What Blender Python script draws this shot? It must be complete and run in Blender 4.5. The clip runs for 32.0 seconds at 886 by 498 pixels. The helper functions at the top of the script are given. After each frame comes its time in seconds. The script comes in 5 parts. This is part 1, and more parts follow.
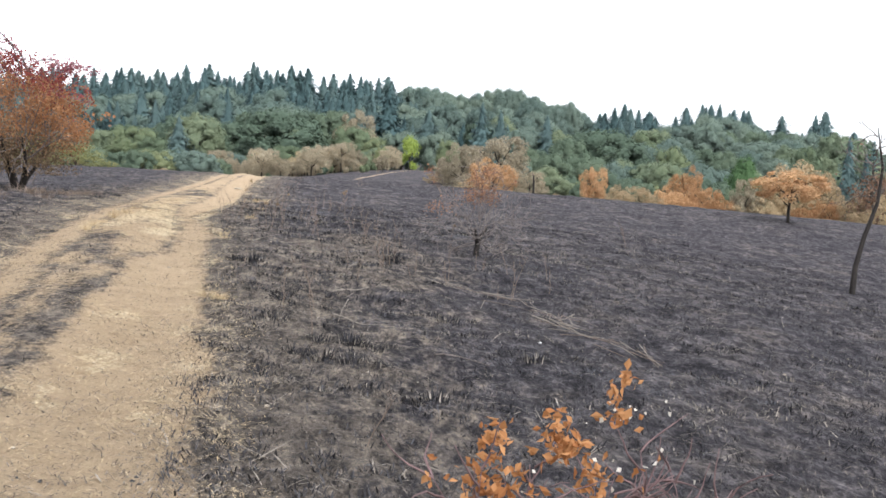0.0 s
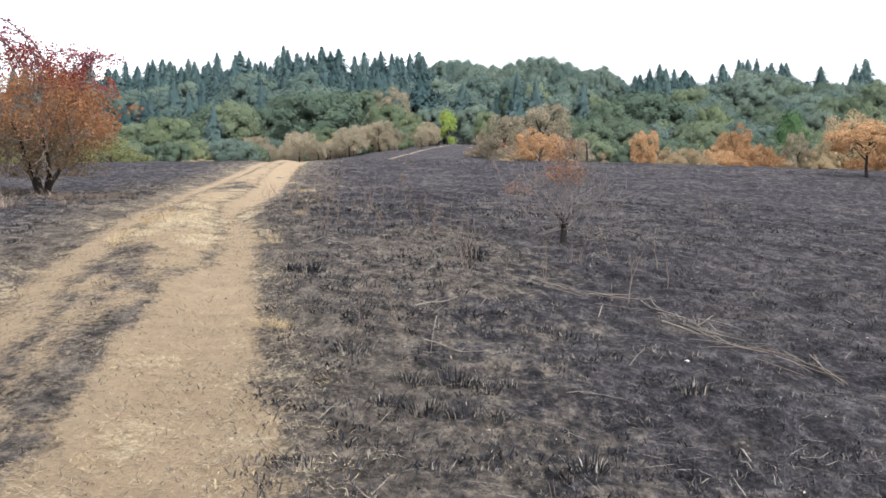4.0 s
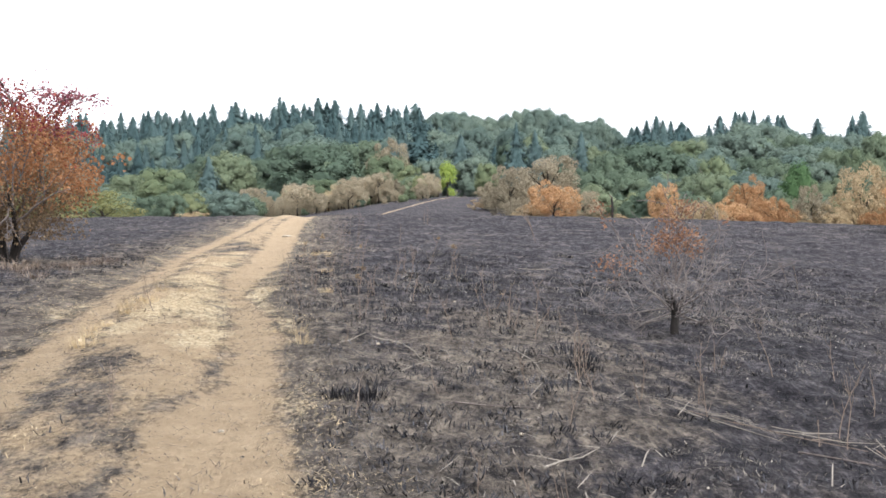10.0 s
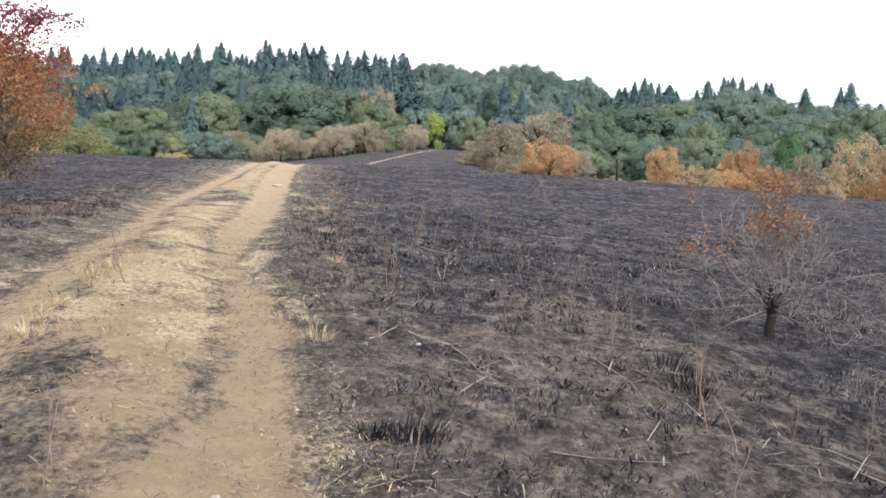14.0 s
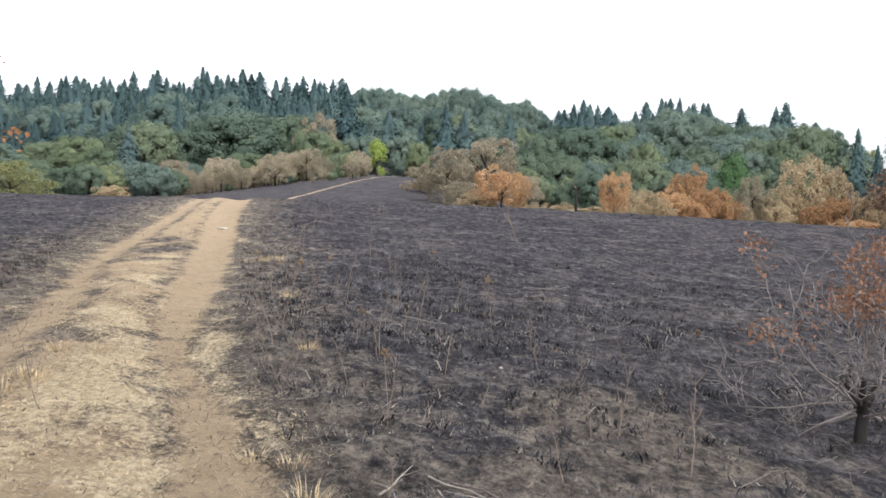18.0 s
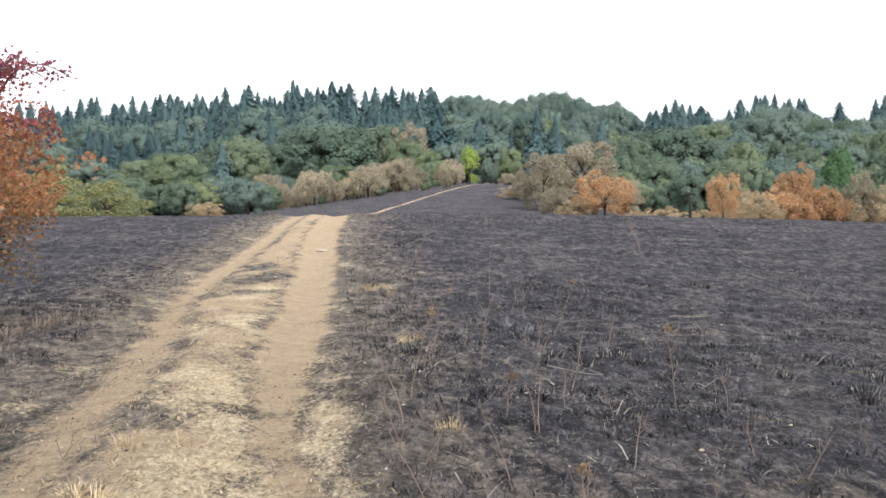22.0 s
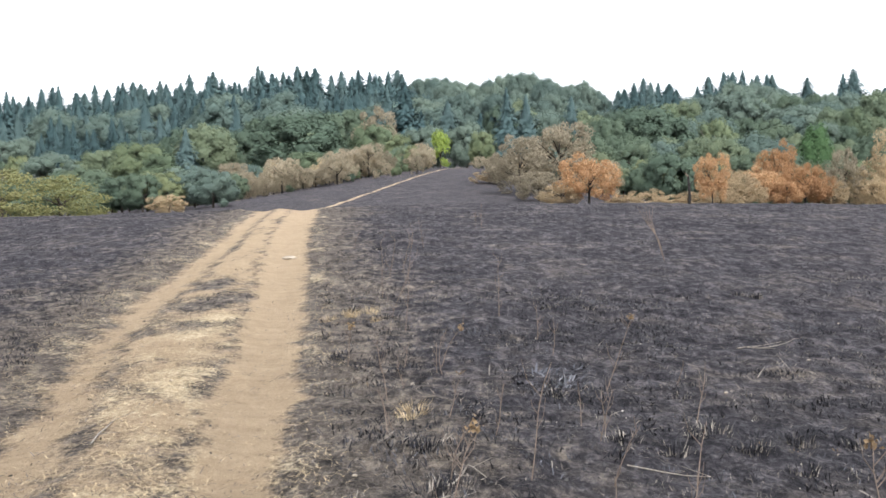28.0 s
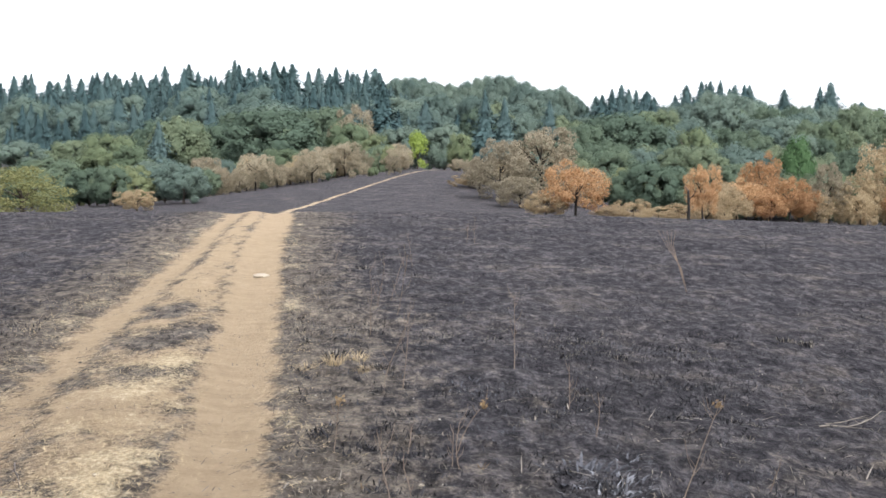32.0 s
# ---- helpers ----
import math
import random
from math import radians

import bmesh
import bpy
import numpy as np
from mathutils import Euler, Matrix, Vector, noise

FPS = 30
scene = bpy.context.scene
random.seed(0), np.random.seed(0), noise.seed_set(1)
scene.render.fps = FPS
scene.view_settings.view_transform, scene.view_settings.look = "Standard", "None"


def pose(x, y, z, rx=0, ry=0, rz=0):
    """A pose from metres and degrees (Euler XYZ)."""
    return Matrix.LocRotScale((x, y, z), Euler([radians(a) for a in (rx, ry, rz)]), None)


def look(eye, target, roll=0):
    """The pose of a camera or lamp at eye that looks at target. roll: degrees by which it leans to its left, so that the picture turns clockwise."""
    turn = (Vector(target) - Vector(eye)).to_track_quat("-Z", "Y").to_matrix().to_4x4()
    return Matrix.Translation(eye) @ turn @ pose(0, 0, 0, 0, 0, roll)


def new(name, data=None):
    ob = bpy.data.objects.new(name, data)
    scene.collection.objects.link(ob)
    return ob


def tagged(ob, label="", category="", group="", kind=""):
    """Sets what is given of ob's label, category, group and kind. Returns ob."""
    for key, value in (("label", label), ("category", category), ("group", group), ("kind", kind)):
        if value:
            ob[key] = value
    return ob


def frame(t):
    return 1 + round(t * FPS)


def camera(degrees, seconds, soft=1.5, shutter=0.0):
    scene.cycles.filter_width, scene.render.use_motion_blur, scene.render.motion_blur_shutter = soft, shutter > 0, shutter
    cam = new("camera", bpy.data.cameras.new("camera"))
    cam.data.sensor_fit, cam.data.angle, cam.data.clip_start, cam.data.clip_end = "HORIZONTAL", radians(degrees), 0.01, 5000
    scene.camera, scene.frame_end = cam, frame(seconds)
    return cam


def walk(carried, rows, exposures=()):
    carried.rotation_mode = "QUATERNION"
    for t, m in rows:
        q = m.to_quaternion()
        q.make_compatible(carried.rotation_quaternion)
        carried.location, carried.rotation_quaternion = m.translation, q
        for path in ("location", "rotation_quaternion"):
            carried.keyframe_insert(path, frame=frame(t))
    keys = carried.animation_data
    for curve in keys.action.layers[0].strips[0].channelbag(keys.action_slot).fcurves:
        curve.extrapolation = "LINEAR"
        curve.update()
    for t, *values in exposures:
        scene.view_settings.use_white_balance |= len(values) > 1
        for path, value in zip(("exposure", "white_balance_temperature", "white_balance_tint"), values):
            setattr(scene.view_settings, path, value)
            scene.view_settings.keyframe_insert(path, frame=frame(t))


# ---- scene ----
# ---- camera ----
cam = camera(40.0, 32.0, soft=1.6)
PATH = [
    (0, (0.000, -0.000, 0.000), (0.0571, 1.9981, -0.0626), 2.55),
    (0.5, (-0.015, 0.144, -0.004), (0.0257, 2.1433, -0.0224), 0.97),
    (1, (-0.195, 0.436, 0.024), (-0.1166, 2.4338, 0.0652), 1.61),
    (1.5, (-0.268, 0.605, 0.057), (-0.1502, 2.6009, 0.0327), 1.38),
    (2, (-0.294, 0.919, 0.023), (-0.2036, 2.9172, 0.0149), 1.18),
    (2.5, (-0.310, 1.185, 0.067), (-0.3384, 3.1839, 0.0140), -1.39),
    (4.5, (-0.564, 2.596, 0.129), (-0.5693, 4.5932, 0.0210), -0.83),
    (5, (-0.716, 2.862, 0.131), (-0.7555, 4.8610, 0.0821), -0.66),
    (5.5, (-0.787, 3.107, 0.176), (-0.5637, 5.0935, 0.1043), 1.45),
    (6, (-0.842, 3.478, 0.160), (-0.7127, 5.4678, 0.0057), 1.17),
    (6.5, (-0.875, 3.693, 0.175), (-0.8584, 5.6841, -0.0137), -3.43),
    (7, (-1.008, 4.007, 0.206), (-0.8632, 5.9963, 0.0627), -2.59),
    (7.5, (-1.066, 4.259, 0.235), (-0.7832, 6.2325, 0.0754), 0.66),
    (8, (-1.014, 4.546, 0.280), (-0.7972, 6.5303, 0.1645), -1.44),
    (8.5, (-1.041, 4.740, 0.281), (-0.8267, 6.7226, 0.1330), -1.35),
    (9, (-1.180, 5.058, 0.328), (-1.0471, 7.0519, 0.2462), -0.55),
    (9.5, (-1.208, 5.320, 0.321), (-0.9437, 7.2959, 0.1533), 1.60),
    (10, (-1.184, 5.724, 0.341), (-1.1825, 7.7235, 0.3176), -0.86),
    (10.5, (-1.263, 6.008, 0.303), (-1.3801, 8.0037, 0.2297), -1.29),
    (11, (-1.403, 6.295, 0.395), (-1.4093, 8.2935, 0.3255), -0.29),
    (11.5, (-1.437, 6.525, 0.382), (-1.3681, 8.5235, 0.3655), -0.36),
    (12, (-1.418, 6.829, 0.421), (-1.4198, 8.8283, 0.3892), -0.52),
    (12.5, (-1.456, 7.082, 0.402), (-1.5605, 9.0787, 0.3618), -2.61),
    (13, (-1.600, 7.392, 0.451), (-1.6165, 9.3914, 0.3944), 1.25),
    (13.5, (-1.663, 7.658, 0.428), (-1.6607, 9.6562, 0.3488), 1.85),
    (15.5, (-1.799, 8.746, 0.565), (-1.5999, 10.7321, 0.4313), 1.28),
    (16, (-1.980, 8.990, 0.706), (-1.8270, 10.9810, 0.5940), 1.25),
    (16.5, (-2.067, 9.282, 0.735), (-1.8200, 11.2661, 0.6994), 0.16),
    (17, (-2.073, 9.475, 0.724), (-1.8048, 11.4574, 0.7265), 0.75),
    (17.5, (-2.008, 9.657, 0.738), (-1.8414, 11.6496, 0.7895), -0.40),
    (18, (-2.041, 9.874, 0.732), (-1.9093, 11.8686, 0.6722), 0.85),
    (18.5, (-2.197, 10.117, 0.801), (-2.0920, 12.1140, 0.7861), 0.52),
    (19, (-2.249, 10.354, 0.812), (-2.1175, 12.3479, 0.7387), 2.04),
    (19.5, (-2.200, 10.611, 0.851), (-2.0870, 12.6080, 0.8714), 1.22),
    (20, (-2.197, 10.804, 0.847), (-2.0445, 12.7977, 0.8054), -0.66),
    (20.5, (-2.349, 11.074, 0.818), (-2.3259, 13.0733, 0.8599), 1.65),
    (21, (-2.374, 11.335, 0.840), (-2.1379, 13.3178, 0.7373), 2.74),
    (21.5, (-2.337, 11.592, 0.861), (-2.1739, 13.5849, 0.7980), 1.09),
    (22, (-2.370, 11.845, 0.906), (-2.3890, 13.8444, 0.8565), -0.81),
    (22.5, (-2.512, 12.114, 0.950), (-2.5361, 14.1138, 0.9101), -1.62),
    (23, (-2.559, 12.382, 0.956), (-2.3863, 14.3739, 0.9059), 0.47),
    (23.5, (-2.545, 12.680, 0.973), (-2.4030, 14.6733, 0.9018), 0.82),
    (24, (-2.523, 12.885, 1.004), (-2.4376, 14.8812, 0.9200), -0.87),
    (24.5, (-2.669, 13.116, 1.012), (-2.5483, 15.1127, 1.0093), 0.22),
    (25, (-2.699, 13.304, 1.039), (-2.4446, 15.2861, 0.9481), 2.05),
    (25.5, (-2.645, 13.595, 1.026), (-2.4159, 15.5815, 1.0083), -0.69),
    (27.5, (-2.711, 14.720, 1.130), (-2.5028, 16.7087, 1.0996), -0.06),
    (28, (-2.666, 14.975, 1.151), (-2.6363, 16.9736, 1.0728), -2.05),
    (28.5, (-2.767, 15.253, 1.162), (-2.7781, 17.2525, 1.1920), -2.10),
    (29, (-2.805, 15.512, 1.208), (-2.7167, 17.5096, 1.1670), 1.42),
    (29.5, (-2.762, 15.855, 1.229), (-2.6872, 17.8529, 1.1885), -0.25),
    (30, (-2.740, 16.093, 1.250), (-2.6859, 18.0920, 1.2212), -2.44),
    (30.5, (-2.898, 16.311, 1.277), (-2.9548, 18.3099, 1.3248), -1.20),
    (31, (-2.972, 16.599, 1.319), (-2.8996, 18.5979, 1.2975), 0.01),
    (31.5, (-2.932, 16.924, 1.271), (-2.8457, 18.9209, 1.1984), 0.56),
    (32, (-2.910, 17.210, 1.364), (-2.8348, 19.2066, 1.2856), -0.31),
]
walk(cam, [(t, look(eye, target, roll)) for t, eye, target, roll in PATH],
     [(t, stops, 6200, 10) for t, stops in [(0, 1.48), (1, 1.32), (2, 1.37), (5, 1.47), (6, 1.60), (8, 1.66), (9, 1.61), (10, 1.53), (11, 1.39), (12, 1.34), (13, 1.33), (16, 1.58), (17, 1.46), (18, 1.28), (19, 1.31), (20, 1.27), (21, 1.36), (22, 1.42), (23, 1.33), (24, 1.41), (25, 1.43), (28, 1.48), (29, 1.35), (30, 1.30), (31, 1.26), (32, 1.42)]])

# ---- world and sun ----
SUN_EL, SUN_AZ = radians(52), radians(150)
world = bpy.data.worlds.new("overcast_sky")
scene.world = world
world.use_nodes = True
wn, wl = world.node_tree.nodes, world.node_tree.links
sky = wn.new("ShaderNodeTexSky")
sky.sky_type = "NISHITA"
sky.sun_disc = False
sky.sun_elevation, sky.sun_rotation = SUN_EL, SUN_AZ
sky.dust_density, sky.air_density, sky.ozone_density = 2.5, 1.0, 1.0
pale = wn.new("ShaderNodeHueSaturation")
pale.inputs["Saturation"].default_value = 0.15
wl.new(sky.outputs["Color"], pale.inputs["Color"])
wl.new(pale.outputs["Color"], wn["Background"].inputs["Color"])
wn["Background"].inputs["Strength"].default_value = 0.15
sun_data = bpy.data.lights.new("sun", "SUN")
sun_data.energy, sun_data.angle, sun_data.color = 0.9, radians(16), (1.0, 0.985, 0.97)
sun = new("sun", sun_data)
# sun_rotation turns clockwise from +Y
sun_from = Vector((math.sin(SUN_AZ) * math.cos(SUN_EL), math.cos(SUN_AZ) * math.cos(SUN_EL), math.sin(SUN_EL)))
sun.matrix_world = look(sun_from * 50, (0, 0, 0))


# ---- materials ----
def material(name):
    m = bpy.data.materials.new(name)
    m.use_nodes = True
    return m, m.node_tree.nodes, m.node_tree.links, m.node_tree.nodes["Principled BSDF"]


def node(nodes, kind, **values):
    n = nodes.new(kind)
    for key, v in values.items():
        n.inputs[key].default_value = v
    return n


def ramp(nodes, links, source, stops):
    n = nodes.new("ShaderNodeValToRGB")
    e = n.color_ramp.elements
    while len(e) < len(stops):
        e.new(0.5)
    for i, (p, c) in enumerate(stops):
        e[i].position = p
        e[i].color = (*c, 1) if len(c) == 3 else c
    links.new(source, n.inputs[0])
    return n.outputs["Color"]


def mixed(nodes, links, fac, a, b):
    n = nodes.new("ShaderNodeMix")
    n.data_type = "RGBA"
    for slot, v in ((0, fac), (6, a), (7, b)):
        if isinstance(v, bpy.types.NodeSocket):
            links.new(v, n.inputs[slot])
        else:
            n.inputs[slot].default_value = v if slot == 0 else (*v, 1)
    return n.outputs[2]


def calc(nodes, links, op, a, b=0.0, clamp=False):
    n = nodes.new("ShaderNodeMath")
    n.operation, n.use_clamp = op, clamp
    for slot, v in ((0, a), (1, b)):
        if isinstance(v, bpy.types.NodeSocket):
            links.new(v, n.inputs[slot])
        else:
            n.inputs[slot].default_value = v
    return n.outputs[0]


def grain(nodes, links, scale, detail=4.0, rough=0.6, stretch=None):
    geo = nodes.new("ShaderNodeNewGeometry")
    n = node(nodes, "ShaderNodeTexNoise", Scale=scale, Detail=detail, Roughness=rough)
    if stretch:
        mp = nodes.new("ShaderNodeMapping")
        mp.inputs["Scale"].default_value = stretch
        links.new(geo.outputs["Position"], mp.inputs[0])
        links.new(mp.outputs[0], n.inputs["Vector"])
    else:
        links.new(geo.outputs["Position"], n.inputs["Vector"])
    return n.outputs["Fac"]


def leaf_material(name, dark, mid, light, rough=0.7, thin=0.38, speck=0.45, mottle=0.0):
    """Leaves: each clump its own shade between three colours, a little light passing through."""
    m, n, l, b = material(name)
    geo = n.new("ShaderNodeNewGeometry")
    info = n.new("ShaderNodeObjectInfo")
    blend = calc(n, l, "ADD", calc(n, l, "MULTIPLY", geo.outputs["Random Per Island"], speck),
                 calc(n, l, "MULTIPLY", info.outputs["Random"], 1 - speck))
    if mottle:
        # boughs differ within one crown
        patch = calc(n, l, "SUBTRACT", grain(n, l, 0.45, 3, 0.6), 0.5)
        blend = calc(n, l, "ADD", blend, calc(n, l, "MULTIPLY", patch, mottle), True)
    c = ramp(n, l, blend, [(0.1, dark), (0.5, mid), (0.92, light)])
    l.new(c, b.inputs["Base Color"])
    b.inputs["Roughness"].default_value = rough
    b.inputs["Specular IOR Level"].default_value = 0.15
    if thin:
        tr = n.new("ShaderNodeBsdfTranslucent")
        l.new(c, tr.inputs["Color"])
        mx = n.new("ShaderNodeMixShader")
        mx.inputs[0].default_value = thin
        l.new(b.outputs[0], mx.inputs[1])
        l.new(tr.outputs[0], mx.inputs[2])
        l.new(mx.outputs[0], n["Material Output"].inputs["Surface"])
    return m


def bark_material(name, dark, light, scale=30.0):
    m, n, l, b = material(name)
    g = grain(n, l, scale, 5, 0.7, (1, 1, 0.25))
    big = grain(n, l, scale * 0.12, 2)
    c = mixed(n, l, big, ramp(n, l, g, [(0.3, dark), (0.7, light)]), dark)
    l.new(c, b.inputs["Base Color"])
    b.inputs["Roughness"].default_value = 0.85
    b.inputs["Specular IOR Level"].default_value = 0.2
    bump = node(n, "ShaderNodeBump", Strength=0.6, Distance=0.01)
    l.new(g, bump.inputs["Height"])
    l.new(bump.outputs[0], b.inputs["Normal"])
    return m


# Oak greens greyed and lightened a little, so distance haze sits in the colour.
M_OAK = leaf_material("oak_leaves", (0.094, 0.132, 0.094), (0.132, 0.172, 0.115), (0.182, 0.217, 0.132), thin=0.3, speck=0.14, mottle=0.9)
# Haze over the far ridge is put into this colour: paler and bluer.
M_OAK_HAZE = leaf_material("far_oak_leaves_haze", (0.106, 0.150, 0.130), (0.134, 0.180, 0.150), (0.168, 0.214, 0.166), thin=0.3, speck=0.14, mottle=0.8)
M_GREEN = leaf_material("deep_green_leaves", (0.062, 0.115, 0.048), (0.088, 0.150, 0.062), (0.125, 0.190, 0.078), thin=0.2, speck=0.3, mottle=0.6)
M_LIME = leaf_material("bright_leaves", (0.165, 0.22, 0.05), (0.24, 0.315, 0.07), (0.33, 0.39, 0.10))
M_YELLOWGREEN = leaf_material("yellow_green_leaves", (0.104, 0.138, 0.084), (0.145, 0.178, 0.098), (0.205, 0.226, 0.116), thin=0.2, speck=0.16, mottle=0.9)
M_YELLOW = leaf_material("yellow_leaves", (0.155, 0.165, 0.075), (0.22, 0.225, 0.095), (0.31, 0.285, 0.135))
# Needles paled and blued to carry the hillside haze in their colour.
M_FIR_HAZE = leaf_material("fir_needles_haze", (0.052, 0.090, 0.091), (0.068, 0.111, 0.111), (0.091, 0.135, 0.128), thin=0.1, speck=0.14, mottle=0.5)
M_TAN = leaf_material("scorched_tan_leaves", (0.28, 0.212, 0.130), (0.43, 0.332, 0.205), (0.56, 0.45, 0.285))
M_PALE = leaf_material("scorched_pale_leaves", (0.22, 0.19, 0.137), (0.345, 0.293, 0.207), (0.47, 0.402, 0.288))
M_ORANGE = leaf_material("scorched_orange_leaves", (0.31, 0.175, 0.088), (0.47, 0.28, 0.145), (0.60, 0.41, 0.23))
M_GOLD = leaf_material("golden_leaves", (0.17, 0.065, 0.028), (0.32, 0.135, 0.050), (0.47, 0.25, 0.11))
M_RED = leaf_material("red_leaves", (0.15, 0.035, 0.045), (0.29, 0.07, 0.05), (0.40, 0.13, 0.065))
M_RUST = leaf_material("rusty_leaves", (0.16, 0.070, 0.038), (0.285, 0.130, 0.060), (0.39, 0.215, 0.11))
M_OCHRE = leaf_material("ochre_leaves", (0.12, 0.085, 0.056), (0.21, 0.145, 0.085), (0.32, 0.225, 0.125))
M_BROWN = leaf_material("browned_needles", (0.10, 0.062, 0.044), (0.17, 0.105, 0.070), (0.26, 0.165, 0.105), thin=0.1)
M_BARK = bark_material("charred_bark", (0.012, 0.010, 0.009), (0.06, 0.05, 0.045))
M_TWIG = bark_material("scorched_twigs", (0.085, 0.068, 0.062), (0.27, 0.225, 0.20), 40)
M_TRUNK = bark_material("grey_brown_bark", (0.05, 0.04, 0.033), (0.16, 0.13, 0.11), 12)
M_STALK = bark_material("dry_stalk", (0.14, 0.105, 0.082), (0.33, 0.255, 0.20), 60)
M_STRAW = leaf_material("straw", (0.34, 0.248, 0.140), (0.48, 0.365, 0.215), (0.62, 0.49, 0.31), 0.6, 0.15)
M_LITTER = leaf_material("dead_litter", (0.04, 0.034, 0.032), (0.17, 0.142, 0.118), (0.44, 0.375, 0.30), 0.8, 0.0)
M_CHAR = leaf_material("charred_stubble", (0.009, 0.009, 0.011), (0.020, 0.019, 0.022), (0.050, 0.047, 0.050), 0.8, 0.0)
M_ASHEN = leaf_material("ashen_stubble", (0.045, 0.045, 0.052), (0.105, 0.105, 0.118), (0.22, 0.22, 0.235), 0.85, 0.0)
M_ASHTIP = leaf_material("pale_stubble", (0.10, 0.088, 0.076), (0.25, 0.22, 0.18), (0.46, 0.41, 0.345), 0.8, 0.0)


def ground_material():
    m, n, l, b = material("burnt_ground")
    def mask(name):
        a = n.new("ShaderNodeAttribute")
        a.attribute_name = name
        return a.outputs["Fac"]
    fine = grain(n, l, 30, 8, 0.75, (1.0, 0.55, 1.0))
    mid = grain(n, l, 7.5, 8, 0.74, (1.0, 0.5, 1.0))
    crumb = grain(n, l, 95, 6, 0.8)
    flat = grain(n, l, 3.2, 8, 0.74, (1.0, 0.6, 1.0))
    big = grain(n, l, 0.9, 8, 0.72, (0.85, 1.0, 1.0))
    # charred soil, black with grey ash and singed brown patches
    mix_h = calc(n, l, "ADD", calc(n, l, "ADD", calc(n, l, "MULTIPLY", mid, 0.42), calc(n, l, "MULTIPLY", crumb, 0.14)), calc(n, l, "ADD", calc(n, l, "MULTIPLY", fine, 0.32), calc(n, l, "MULTIPLY", big, 0.12)))
    char = ramp(n, l, mix_h, [(0.42, (0.008, 0.0073, 0.009)), (0.475, (0.026, 0.0235, 0.0272)), (0.52, (0.062, 0.0560, 0.0615)), (0.57, (0.128, 0.116, 0.120)), (0.63, (0.26, 0.236, 0.222))])
    singed = ramp(n, l, mix_h, [(0.41, (0.020, 0.017, 0.015)), (0.47, (0.072, 0.060, 0.050)), (0.525, (0.155, 0.129, 0.106)), (0.59, (0.29, 0.24, 0.19))])
    patch = calc(n, l, "MULTIPLY", calc(n, l, "SUBTRACT", big, 0.465), 6.0, True)
    patch = calc(n, l, "MULTIPLY", patch, calc(n, l, "MULTIPLY", calc(n, l, "SUBTRACT", flat, 0.42), 5.0, True), True)
    edge = calc(n, l, "ADD", mask("singe"), calc(n, l, "MULTIPLY", calc(n, l, "SUBTRACT", calc(n, l, "ADD", calc(n, l, "MULTIPLY", mid, 0.5), calc(n, l, "MULTIPLY", flat, 0.5)), 0.5), 3.2))
    edge = calc(n, l, "MULTIPLY", calc(n, l, "SUBTRACT", edge, 0.35), 2.4, True)
    burnt = mixed(n, l, calc(n, l, "MAXIMUM", calc(n, l, "MULTIPLY", patch, 0.6), edge), char, singed)
    ash = calc(n, l, "MULTIPLY", calc(n, l, "SUBTRACT", grain(n, l, 1.7, 7, 0.8), 0.62), 6.0, True)
    burnt = mixed(n, l, calc(n, l, "MULTIPLY", ash, 0.3), burnt, (0.15, 0.15, 0.16))
    # trodden dirt and straw
    tread = grain(n, l, 5.0, 3, 0.5, (0.35, 1.5, 1.0))
    dirt = ramp(n, l, calc(n, l, "ADD", calc(n, l, "ADD", calc(n, l, "MULTIPLY", fine, 0.25), calc(n, l, "MULTIPLY", tread, 0.2)), calc(n, l, "ADD", calc(n, l, "MULTIPLY", mid, 0.3), calc(n, l, "MULTIPLY", crumb, 0.25))),
                [(0.3, (0.240, 0.170, 0.106)), (0.5, (0.39, 0.290, 0.186)), (0.7, (0.53, 0.405, 0.27))])
    straw = ramp(n, l, calc(n, l, "ADD", calc(n, l, "MULTIPLY", fine, 0.8), calc(n, l, "MULTIPLY", crumb, 0.2)), [(0.36, (0.27, 0.195, 0.120)), (0.5, (0.53, 0.425, 0.278)), (0.64, (0.78, 0.665, 0.47))])
    wob = calc(n, l, "MULTIPLY", calc(n, l, "SUBTRACT", calc(n, l, "ADD", calc(n, l, "MULTIPLY", flat, 0.6), calc(n, l, "MULTIPLY", fine, 0.4)), 0.5), 2.4)
    d = calc(n, l, "MULTIPLY", calc(n, l, "SUBTRACT", calc(n, l, "ADD", mask("dirt"), wob), 0.42), 3.0, True)
    s = calc(n, l, "MULTIPLY", calc(n, l, "SUBTRACT", calc(n, l, "ADD", mask("straw"), calc(n, l, "MULTIPLY", wob, 1.3)), 0.40), 2.0, True)
    c = mixed(n, l, d, burnt, dirt)
    c = mixed(n, l, s, c, straw)
    l.new(c, b.inputs["Base Color"])
    b.inputs["Roughness"].default_value = 0.92
    b.inputs["Specular IOR Level"].default_value = 0.12
    h = calc(n, l, "ADD", calc(n, l, "ADD", calc(n, l, "MULTIPLY", fine, 0.45), calc(n, l, "MULTIPLY", crumb, 0.2)), calc(n, l, "MULTIPLY", mid, 0.8))
    bump = node(n, "ShaderNodeBump", Strength=1.0, Distance=0.085)
    l.new(h, bump.inputs["Height"])
    l.new(bump.outputs[0], b.inputs["Normal"])
    return m


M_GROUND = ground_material()

